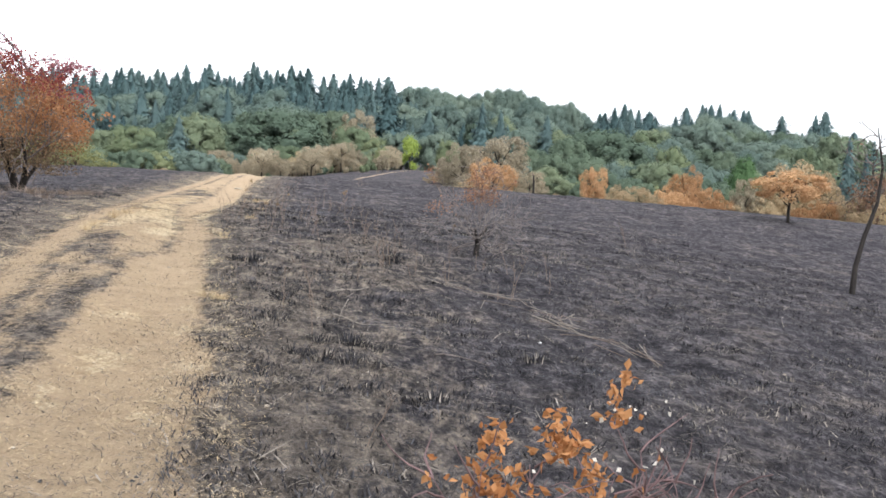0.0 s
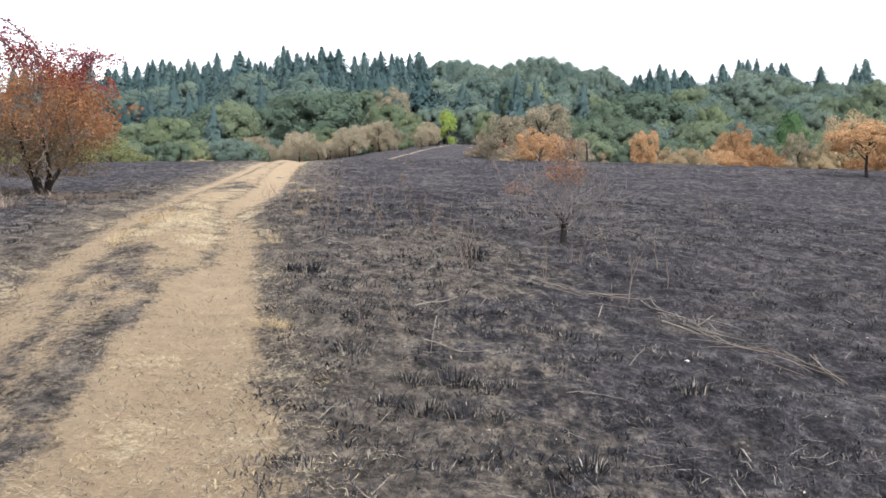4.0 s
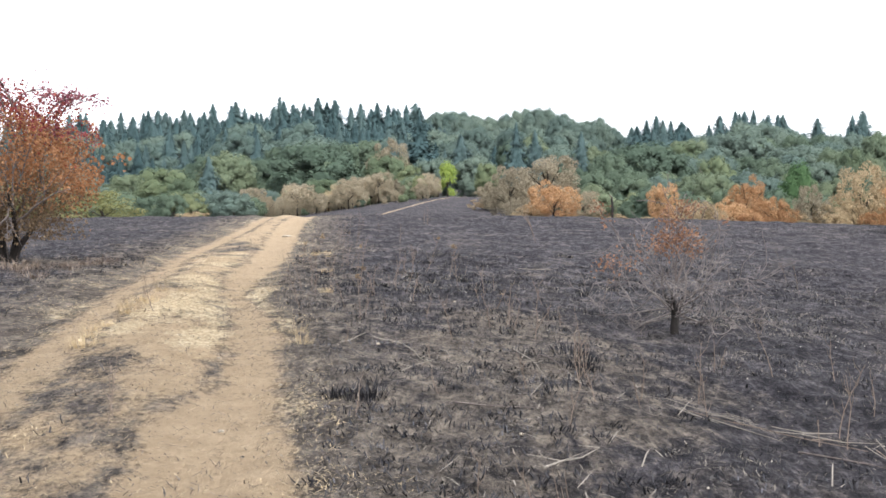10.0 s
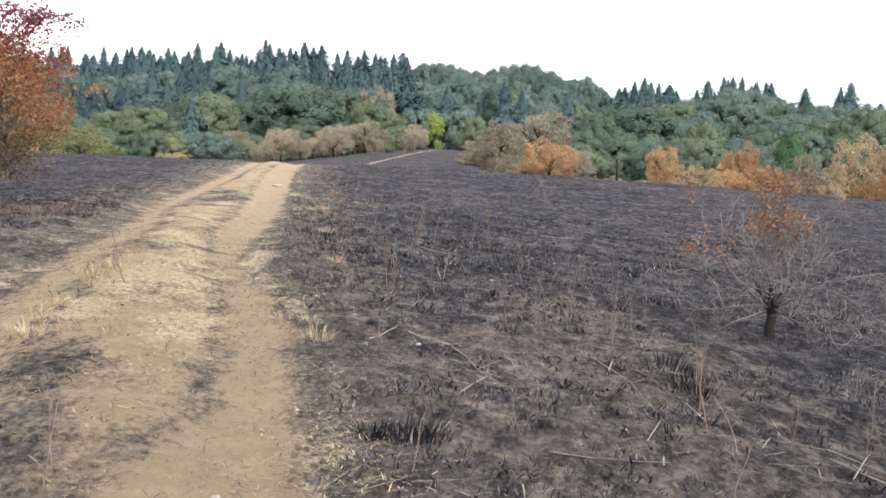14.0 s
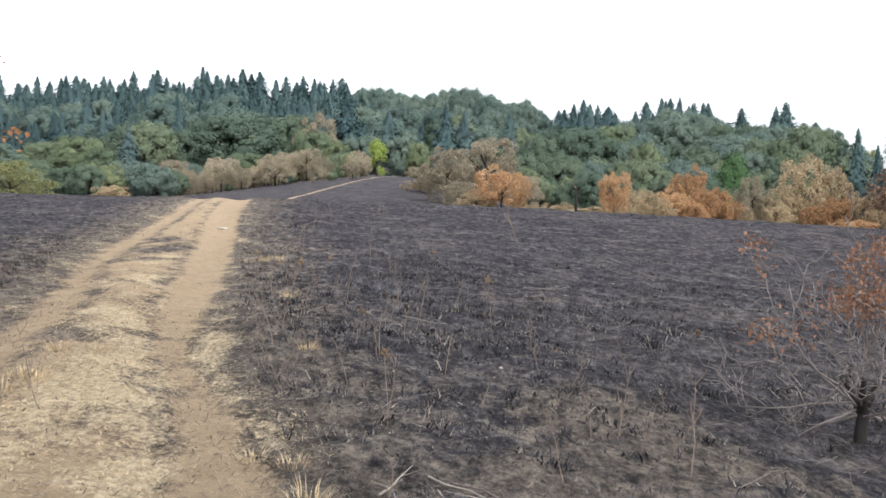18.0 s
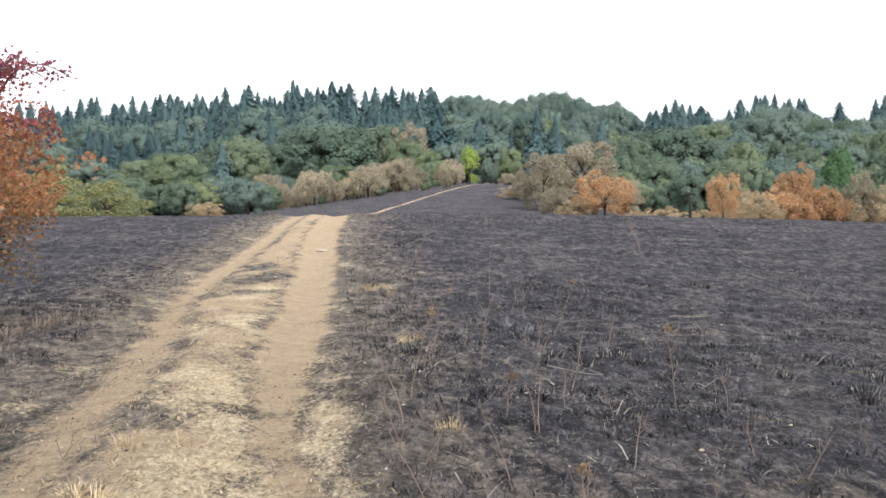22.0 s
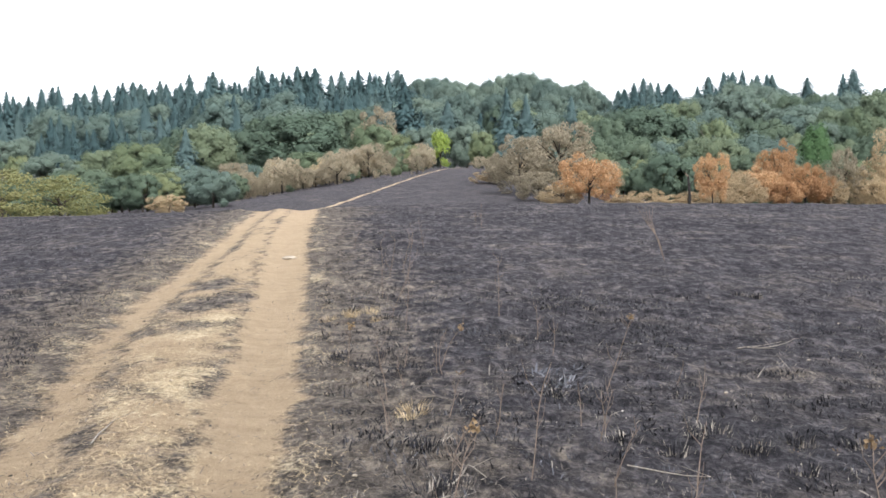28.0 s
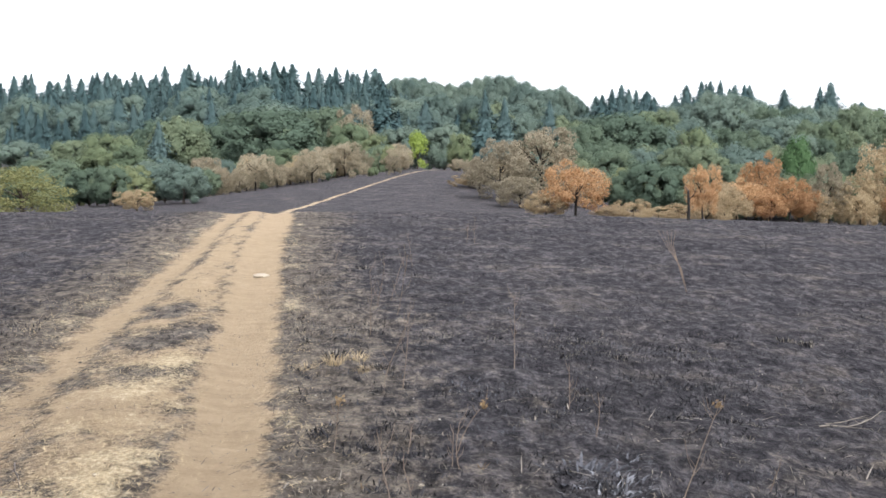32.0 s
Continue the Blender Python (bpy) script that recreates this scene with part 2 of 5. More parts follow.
# ---- terrain ----
PROFILE = [(-400, -14), (-60, -5.2), (-30, -3.7), (-10, -2.4), (0, -1.62), (7, -1.1), (10.4, -.78), (12.8, -.54), (15, -.38), (18, -.22),
           (21, -.15), (24, -.1), (28, .02), (34, .36), (40, .75), (46, 1.02), (52, 1.05), (60, .95), (70, .8), (85, .75),
           (100, .75), (150, .8), (200, 4.0), (260, 9.0), (330, 14.0), (450, 24), (600, 38), (750, 38), (1000, 20), (1500, 0), (4000, -40)]


def along(table, y):
    """A smooth curve through the rows (y, value)."""
    p = table
    if y <= p[0][0]:
        return p[0][1]
    for i in range(len(p) - 1):
        if y < p[i + 1][0]:
            (y0, z0), (y1, z1) = p[i], p[i + 1]
            m0 = (z1 - p[i - 1][1]) / (y1 - p[i - 1][0]) if i else 0
            m1 = (p[i + 2][1] - z0) / (p[i + 2][0] - y0) if i + 2 < len(p) else 0
            h = y1 - y0
            t = (y - y0) / h
            return ((2 * t**3 - 3 * t * t + 1) * z0 + (t**3 - 2 * t * t + t) * h * m0
                    + (3 * t * t - 2 * t**3) * z1 + (t**3 - t * t) * h * m1)
    return p[-1][1]


def level(table, a):
    for (a0, v0), (a1, v1) in zip(table, table[1:]):
        if a0 <= a <= a1:
            return v0 + (v1 - v0) * (a - a0) / (a1 - a0)
    return table[0][1] if a < table[0][0] else table[-1][1]


def step(a, b, v):
    t = min(1, max(0, (v - a) / (b - a)))
    return t * t * (3 - 2 * t)


def ground(x, y):
    """Height of the land, without ruts and roughness."""
    u = 40 * math.tanh((x + 3) / 40)
    far = step(16, 45, y)
    if u > 0:
        cross = (1 - far) * (-.07 * u - .003 * u * u) + far * (-.02 * u - .0012 * u * u)
    else:
        cross = -u * (.04 * (1 - far) + .005 * far)
    # the far burnt knoll that the track climbs
    v = x - 1.5
    knoll = 4.1 * step(78, 150, y) * (1 - step(150, 230, y)) * math.exp(-(v / (22 if v < 0 else 13)) ** 2)
    hill = along(PROFILE, y)
    if y > 200:
        hill *= 1 - 0.55 * step(90, 260, x)
    return hill + cross * (1 - 0.6 * step(120, 300, y)) + knoll


RUT_R = [(-20, 0.6), (0, -0.6), (6, -1.6), (8.7, -1.93), (10.4, -2.1), (12.7, -2.42), (15.3, -2.75), (18.3, -3.25), (23, -3.8), (28.6, -4.35),
         (36, -5.05), (41, -5.4), (46, -5.7), (60, -7.2), (75, -8.6), (91, -8.6), (115, -5.2), (150, 1.3), (160, 3)]
RUT_L = [(-20, -1.0), (0, -2.3), (6, -3.1), (11, -3.75), (13.4, -4.1), (17.5, -4.6), (22.5, -5.15), (26.2, -5.65), (29.5, -6.0), (36.5, -6.25),
         (41, -6.5), (46, -6.8), (60, -8.5), (75, -9.9), (91, -9.9), (115, -6.5), (150, 0.2), (160, 2)]


def bump2(x, y, s, seed=0.0):
    return noise.noise((x * s, y * s, seed))


# edges of the two ruts, as offsets from their lines
R_OUT = [(0, .6), (8.4, .58), (9.3, .45), (11, .37), (14.2, .32), (16.2, .26), (17.5, .06), (18.5, .06), (20.3, .12), (22.3, .25), (27, .32), (33, .40), (60, .40), (80, .26), (160, .22)]
R_IN = [(0, -.6), (8, -.55), (10.3, -.58), (12.3, -.4), (13.4, -.14), (15, -.14), (16.8, -.14), (18.3, -.26), (20.8, -.34), (30, -.33), (45, -.4), (60, -.40), (80, -.26), (160, -.22)]
L_OUT = [(0, -.2), (13, .0), (14.4, .06), (18, .05), (20.6, .02), (23.4, -.1), (29, -.12), (36, -.15), (44, -.24), (60, -.4)]
L_IN = [(0, .75), (11.4, .46), (12.2, .56), (14.7, .58), (17.8, .54), (18.8, .6), (20.7, .53), (23.5, .36), (25, .3), (28, .36), (30, .48), (35, .38), (43, .3), (60, .4)]
# x, y, half width, half length and strength of the patches between the ruts
SINGED = [(-3.36, 13.8, .17, .5, 1.0), (-3.22, 12.7, .18, .7, 1.0), (-3.0, 11.7, .16, .7, .9), (-2.75, 10.0, .13, .9, .9), (-2.6, 8.8, .11, .8, .9), (-2.5, 7.8, .11, .6, .8),
          (-5.29, 30.3, .22, .9, 1.0), (-5.22, 28.0, .24, .6, 1.0), (-4.95, 28.7, .18, .7, .9), (-5.46, 34.0, .12, 1.3, .6), (-5.85, 39.5, .10, 3.0, .6)]
STRAWY = [(-3.42, 16.7, .33, 1.5, 1.4), (-3.0, 15.0, .17, .9, 1.2), (-3.66, 15.3, .13, .8, 1.0), (-3.9, 18.9, .4, 1.0, .9), (-4.05, 20.6, .42, .9, .75), (-4.55, 23.6, .42, 1.3, .9), (-4.7, 26.0, .3, .8, .6),
          (-5.35, 27.8, .2, .4, .7), (-2.3, 9.7, .25, .5, .7), (-2.05, 8.6, .22, .7, .8), (-1.75, 8.0, .3, .5, .8), (-1.47, 9.3, .15, .3, .9), (-1.84, 11.1, .1, .25, .9), (-4.45, 16.6, .16, 1.2, .7)]


def blobs(table, x, y):
    return sum(k * math.exp(-((x - a) / w) ** 2 - ((y - b) / h) ** 2) for a, b, w, h, k in table if abs(x - a) < 2.5 * w and abs(y - b) < 2.5 * h)


def masks(x, y):
    """How far a spot is trodden dirt, straw, or singed but unburnt litter."""
    if not (-40 < y < 170) or abs(x + 4) > 60:
        return 0.0, 0.0, 0.0
    w = 0.06 * bump2(x, y, 1.3, 3.0) + 0.05 * bump2(x, y, 4.0, 4.0)
    r, lft = x - along(RUT_R, y) + w, x - along(RUT_L, y) + w
    far = step(55, 90, y)
    if -3 < r < 3 or -3 < lft < 3:
        ro, ri, lo, li = (level(q, y) for q in (R_OUT, R_IN, L_OUT, L_IN))
    else:
        ro, ri, lo, li = 0.3, -0.3, -0.2, 0.4
    near = 1 - step(13, 18, y)
    dr = min(1, max(0, 0.5 + min(r - ri, ro - r) / 0.36))
    dl = min(1, max(0, 0.5 + min(lft - lo, li - lft) / 0.5)) * 0.92
    dirt = max(dr, dl * (1 - far))
    between = min(1, max(0, 0.5 + min(lft - li, ri - r) / 0.2))
    n = 0.5 + 0.75 * bump2(x, y, 0.55, 9.0) + 0.55 * bump2(x, y, 2.2, 10.0)
    dark = min(1.2, blobs(SINGED, x, y)) if between or near else 0.0
    pale = blobs(STRAWY, x, y)
    dirt = max(dirt, between * (0.72 + 0.06 * near + 0.22 * step(28, 33, y) + 0.4 * bump2(x, y, 1.1, 17.0)) * (1 - far))
    dirt *= 1 - min(1, dark) * (0.6 if between > 0.3 else 0.2)
    straw = between * (0.24 + 0.22 * step(13, 19, y) * (1 - step(27, 33, y))) * max(0, n) * 1.3 + 0.9 * pale * max(0, 0.62 + 0.9 * bump2(x * 1.3, y, 2.4, 18.0) + 0.6 * bump2(x, y, 5.5, 19.0))
    straw *= max(0, 1 - 1.2 * dark)
    strip = 0.28 + 0.26 * step(16, 17, y) * (1 - step(21, 23, y))
    rim = math.exp(-((r - ro - 0.12) / 0.16) ** 2) * (strip + 0.7 * bump2(x, y, 1.1, 11.0))
    rim2 = math.exp(-((lft - lo + 0.1) / 0.32) ** 2) * (0.3 + 0.5 * bump2(x, y, 1.4, 12.0))
    if y < 12.5:
        straw = max(straw, (1 - step(10, 12.5, y)) * 1.2 * max(0, n - 0.2 + 0.6 * bump2(x, y, 5.0, 24.0)) * (1 - min(1, abs(r) / 1.0)) * step(0.0, 0.3, abs(r)))
    straw = max(straw, rim, rim2) * (1 - far) * (1 - 1.5 * max(0, max(dr, dl) - 0.55) * step(10, 14, y))
    side = max(0.0, r - ro) if r > 0 else max(0.0, lo - lft)
    reach = 1.9 + 0.9 * (1 - step(11, 16, y)) * (r > 0) + 0.9 * bump2(x, y, 0.35, 13.0)
    singe = max(0.0, (1.0 - 0.22 * dark if between > 0.3 else 1.05) - side / max(0.5, reach)) * (1 - far)
    singe = max(singe, 0.85 * math.exp(-(((x + 7.4) / 2.4) ** 2 + ((y - 22.5) / 4.0) ** 2)))
    singe = max(singe, 1.0 * math.exp(-(((x + 0.7) / 1.5) ** 2 + ((y - 15.0) / 3.2) ** 2)) + 0.8 * math.exp(-(((x + 0.5) / 1.1) ** 2 + ((y - 9.6) / 2.2) ** 2)) + 0.5 * bump2(x, y, 0.9, 23.0) - 0.1)
    # strips of half-burnt litter across the slope
    strip = bump2(x * 0.4, y, 0.8, 21.0) + 0.4 * bump2(x, y, 2.3, 22.0)
    singe = max(singe, (1.15 - 0.6 * step(2.5, 6.5, r)) * (strip - 0.24))
    if far > 0:
        dirt *= 0.85
        straw = max(straw, 0.5 * far * dr)
        # the track bends down over the brow of the knoll
        bend = abs(x - (2.4 + (150 - y) * 0.33)) if 138 < y < 151 else 9
        dirt = max(dirt, 1 - bend / 0.5)
    return min(1, max(0, dirt)), min(1.5, max(0, straw)), min(1, max(0, singe))


def surface(x, y):
    """Height with ruts and roughness."""
    z = ground(x, y)
    if -30 < y < 70 and abs(x) < 30:
        r, lft = x - along(RUT_R, y), x - along(RUT_L, y)
        z += -0.055 * math.exp(-(r / 0.3) ** 2) - 0.055 * math.exp(-(lft / 0.3) ** 2)
        z += 0.03 * math.exp(-((r + 0.72) / 0.35) ** 2)
        rough = 1.0 if r > 0.5 or lft < -0.5 else 0.35
        z += rough * (0.04 * bump2(x, y, 0.7, 1.0) + 0.045 * bump2(x, y, 1.9, 2.0) + 0.05 * abs(bump2(x, y, 4.4, 5.0)) - 0.012)
    elif y < 160:
        z += 0.05 * bump2(x, y, 0.4, 1.0)
    return z


def spread(spans):
    out = []
    for a, b, d in spans:
        k = max(1, round((b - a) / d))
        out += [a + (b - a) * i / k for i in range(k)]
    return out + [spans[-1][1]]


GX = spread([(-3000, -400, 400), (-400, -80, 40), (-80, -26, 6), (-26, -9, 0.5), (-9, 3.2, 0.1), (3.2, 12, 0.2), (12, 30, 0.75), (30, 90, 6), (90, 400, 40), (400, 3000, 400)])
GY = spread([(-400, -40, 45), (-40, 2, 3), (2, 30, 0.11), (30, 55, 0.3), (55, 100, 1.0), (100, 170, 2.0), (170, 400, 15), (400, 1000, 60), (1000, 4000, 500)])
verts = [(x, y, surface(x, y)) for y in GY for x in GX]
nx = len(GX)
faces = [(j * nx + i, j * nx + i + 1, (j + 1) * nx + i + 1, (j + 1) * nx + i) for j in range(len(GY) - 1) for i in range(nx - 1)]
me = bpy.data.meshes.new("ground")
me.from_pydata(verts, [], faces)
values = [masks(v[0], v[1]) for v in verts]
for k, key in enumerate(("dirt", "straw", "singe")):
    me.attributes.new(key, "FLOAT", "POINT").data.foreach_set("value", [v[k] for v in values])
me.polygons.foreach_set("use_smooth", [True] * len(me.polygons))
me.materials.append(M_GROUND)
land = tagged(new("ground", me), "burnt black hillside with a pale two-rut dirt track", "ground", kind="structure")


# ---- mesh helpers ----
def mesh_part(name, verts, faces, mat, parent=None, label="", smooth=False):
    me = bpy.data.meshes.new(name)
    me.from_pydata(verts, [], faces)
    if smooth:
        me.polygons.foreach_set("use_smooth", [True] * len(me.polygons))
    me.materials.append(mat)
    ob = new(name, me)
    ob.parent = parent
    if label:
        ob["label"] = label
    return ob


def thing(name, x, y, label, category, group="", kind="", z=None):
    e = new(name)
    e.location = (x, y, surface(x, y) - 0.02 if z is None else z)
    e.empty_display_size = 0.2
    return tagged(e, label, category, group, kind)


def tube(verts, faces, path, radii, sides=5):
    """A tapered tube along a path, added to verts and faces."""
    start = len(verts)
    n = len(path)
    for i, p in enumerate(path):
        d = (path[min(i + 1, n - 1)] - path[max(i - 1, 0)]).normalized()
        a = d.orthogonal().normalized()
        b = d.cross(a)
        for s in range(sides):
            w = 2 * math.pi * s / sides
            verts.append(tuple(p + radii[i] * (math.cos(w) * a + math.sin(w) * b)))
    for i in range(n - 1):
        for s in range(sides):
            t = (s + 1) % sides
            k = start + i * sides
            faces.append((k + s, k + t, k + sides + t, k + sides + s))
    faces.append(tuple(start + (n - 1) * sides + s for s in range(sides)))


def leaves(rng, centres, size, droop=0.0, long=1.5, out=None, loose=0.38):
    """Small folded leaves at the given centres, facing out where that is given: verts and faces."""
    c = np.asarray(centres, float)
    n = len(c)
    a = rng.normal(size=(n, 3))
    a[:, 2] -= droop
    if out is not None:
        face = out / (np.linalg.norm(out, axis=1, keepdims=True) + 1e-9) + rng.normal(size=(n, 3)) * loose
        a = np.cross(face, a)
    a /= np.linalg.norm(a, axis=1, keepdims=True) + 1e-9
    b = np.cross(a, rng.normal(size=(n, 3)) if out is None else face)
    b /= np.linalg.norm(b, axis=1, keepdims=True) + 1e-9
    up = np.cross(a, b)
    s = size * rng.uniform(0.6, 1.4, (n, 1))
    w = s * 0.5 / long * 1.3
    v = np.stack([c - a * s * 0.5, c + b * w + up * w * 0.35, c + a * s * 0.5, c - b * w + up * w * 0.35], 1).reshape(-1, 3)
    k = np.arange(n)[:, None] * 4
    f = np.stack([k + [0, 1, 2], k + [0, 2, 3]], 1)
    if out is not None:
        turn = (up * out).sum(1) > 0
        f[turn] = f[turn][:, :, ::-1]
    return v.tolist(), f.reshape(-1, 3).tolist()


def soft_shade(me, normals):
    """Shade a crown by the direction its boughs face, as a mass of needles or small leaves does."""
    q = np.asarray(normals, float)
    q /= np.linalg.norm(q, axis=1, keepdims=True) + 1e-9
    me.polygons.foreach_set("use_smooth", [True] * len(me.polygons))
    me.normals_split_custom_set_from_vertices(q.tolist())


def grow(rng, start, direction, length, radius, level, out, tips, wander=0.25, kids=(3, 5), angle=0.7, shrink=0.62, lift=0.1, segs=5):
    """A limb and its side limbs; fills out with (path, radii) and tips with end points of the finest twigs."""
    p, d = Vector(start), Vector(direction).normalized()
    path, radii = [p.copy()], [radius]
    for i in range(segs):
        d = (d + wander * Vector(rng.normal(size=3)) * 0.5 + Vector((0, 0, lift * 0.3))).normalized()
        p = p + d * (length / segs)
        path.append(p.copy())
        radii.append(radius * (1 - 0.75 * (i + 1) / segs))
    out.append((level, path, radii))
    if level == 0:
        tips.extend(path[2:])
        return
    count = int(rng.integers(kids[0], kids[1] + 1))
    for c in range(count):
        t = 0.35 + 0.65 * (c + rng.uniform(0, 0.8)) / count
        i = min(segs, max(1, round(t * segs)))
        base = path[i]
        ax = (path[i] - path[i - 1]).normalized()
        side = ax.orthogonal().normalized()
        side.rotate(Matrix.Rotation(rng.uniform(0, 2 * math.pi), 3, ax))
        a = angle * rng.uniform(0.7, 1.25)
        nd = ax * math.cos(a) + side * math.sin(a)
        grow(rng, base, nd, length * shrink * rng.uniform(0.75, 1.2), max(radii[i] * 0.75, 0.0025), level - 1, out, tips, wander, kids, angle, shrink, lift, segs)


def woody(name, rng, stems, mat, parent, split=True):
    """Trunk and limbs from grown stems, as one mesh each."""
    groups = {}
    top = max(s[0] for s in stems)
    for level, path, radii in stems:
        groups.setdefault("trunk" if level == top or not split else "branch_frame", []).append((path, radii, 6 if level == top else 4 if level else 3))
    for key, rows in groups.items():
        v, f = [], []
        for path, radii, sides in rows:
            tube(v, f, path, radii, sides)
        mesh_part(key, v, f, mat[0] if key == "trunk" else mat[1], parent, smooth=True)


# ---- trees ----
def crown_mesh(seed, lobes, per, leaf, wide=0.42, low=0.18, mat=M_OAK, name="crown"):
    """A broad crown of unit height: rounded lobes of leaf clumps over a ragged dome, with gaps between them."""
    rng = np.random.default_rng(seed)
    pts, outs = [], []
    mid = np.array([0, 0, low + 0.30 * (1 - low)])
    for i in range(lobes):
        inner = i < lobes // 5
        h = rng.uniform(0, 1)
        a = rng.uniform(0, 2 * math.pi)
        prof = math.sin(math.pi * min(1, 0.2 + 0.76 * h)) ** 0.6
        r = wide * prof * (rng.uniform(0.2, 0.6) if inner else rng.uniform(0.62, 0.98))
        s = rng.uniform(0.09, 0.17) * (0.8 + 0.6 * (wide / 0.46) * 0.5)
        c = np.array([r * math.cos(a), r * math.sin(a), low + (0.90 - low) * h])
        d = rng.normal(size=(per, 3))
        d /= np.linalg.norm(d, axis=1, keepdims=True)
        d[:, 2] = d[:, 2] * 0.75 + 0.12
        pts.append(c + d * s * rng.uniform(0.75, 1.08, (per, 1)))
        outs.append(d + 0.5 * (c - mid) / (np.linalg.norm(c - mid) + 0.1))
    p = np.concatenate(pts)
    keep = p[:, 2] > low * 0.5
    v, f = leaves(rng, p[keep], leaf, out=np.concatenate(outs)[keep])
    me = bpy.data.meshes.new(name)
    me.from_pydata(v, [], f)
    me.materials.append(mat)
    return me


def limbs_mesh(seed, mat, height=0.75, radius=0.03, wide=0.3, count=6, bare=False):
    rng = np.random.default_rng(seed)
    v, f = [], []
    top = height * 0.62
    path = [Vector((0, 0, -0.03)), Vector((0.01, 0.0, top * 0.4)), Vector((rng.uniform(-.04, .04), rng.uniform(-.04, .04), top))]
    tube(v, f, path, [radius, radius * 0.8, radius * 0.5], 6)
    for i in range(count):
        a = 2 * math.pi * i / count + rng.uniform(-.4, .4)
        z = top * rng.uniform(0.3, 1.0)
        s = Vector((0.005, 0, z))
        e = s + Vector((math.cos(a) * wide * rng.uniform(.5, 1), math.sin(a) * wide * rng.uniform(.5, 1), rng.uniform(.12, .35)))
        m = (s + e) / 2 + Vector((0, 0, rng.uniform(-.02, .05)))
        tube(v, f, [s, m, e], [radius * 0.5, radius * 0.3, radius * 0.1], 4)
        for k in range(3):
            b = s.lerp(e, rng.uniform(.4, .9))
            tube(v, f, [b, b + Vector(rng.normal(size=3)) * 0.06 + Vector((0, 0, .05))], [radius * 0.18, radius * 0.06], 3)
    me = bpy.data.meshes.new("trunk")
    me.from_pydata(v, [], f)
    me.materials.append(mat)
    return me


def fir_mesh(seed, mat, tiers=22, bare=0.0, name="crown", wide=0.2, bow=0.85):
    """A fir of unit height: a ragged, uneven cone of drooping sprays round a dark core, up to a pointed tip."""
    rng = np.random.default_rng(seed)
    pts, outs, sizes = [], [], []
    p1, p2 = rng.uniform(0, 6.28, 2)

    def girth(a, h):
        uneven = 1 + 0.2 * math.sin(2 * a + p1 + 9 * h) + 0.18 * math.sin(3 * a + p2 - 23 * h) + 0.12 * math.sin(47 * h + p1)
        return wide * (1 - h) ** bow * uneven

    for t in range(tiers):
        h = 0.03 + 0.96 * (t + rng.uniform(-.3, .3)) / tiers
        if rng.uniform() < bare or h > 0.99:
            continue
        k = int(6 + 13 * (1 - h))
        for i in range(k):
            a = 2 * math.pi * (i + rng.uniform(-.4, .4)) / k
            reach = girth(a, h) * (rng.uniform(0.6, 1.2) + (0.4 if rng.uniform() < 0.10 else 0))
            for q in ((0.3, 0.55, 0.78, 1.0) if bare else (0.5, 0.7, 0.88, 1.02)):
                rr = reach * q
                pts.append((math.cos(a) * rr, math.sin(a) * rr, h - 0.22 * rr + rng.uniform(-.012, .012)))
                outs.append((math.cos(a) * 0.85, math.sin(a) * 0.85, 0.75))
                sizes.append((0.017 + 0.046 * (1 - h)) * (1.0 if bare == 0 else 0.9))
    outs = np.array(outs)
    v, f = leaves(rng, np.array(pts), np.array(sizes)[:, None], out=outs, long=1.35, loose=0.25)
    normals = np.repeat(outs + rng.normal(size=outs.shape) * 0.18, 4, 0).tolist()
    if not bare:
        k0, sides, rings = len(v), 12, 16
        for j in range(rings):
            h = 0.02 + 0.93 * j / (rings - 1)
            for i in range(sides):
                a = 2 * math.pi * i / sides
                rr = girth(a, h) * rng.uniform(0.35, 0.66)
                v.append((math.cos(a) * rr, math.sin(a) * rr, h - 0.1 * rr))
                normals.append((math.cos(a) * 0.85, math.sin(a) * 0.85, 0.45))
        f += [(k0 + j * sides + i, k0 + j * sides + (i + 1) % sides, k0 + (j + 1) * sides + (i + 1) % sides, k0 + (j + 1) * sides + i)
              for j in range(rings - 1) for i in range(sides)]
    k0 = len(v)
    v += [(0.009, 0, 0.9), (-0.005, 0.008, 0.9), (-0.005, -0.008, 0.9), (0, 0, 1.0)]
    normals += [(1, 0, 0.4), (-.5, .8, 0.4), (-.5, -.8, 0.4), (0, 0, 1)]
    f += [(k0, k0 + 1, k0 + 3), (k0 + 1, k0 + 2, k0 + 3), (k0 + 2, k0, k0 + 3)]
    me = bpy.data.meshes.new(name)
    me.from_pydata(v, [], f)
    me.materials.append(mat)
    soft_shade(me, normals)
    return me


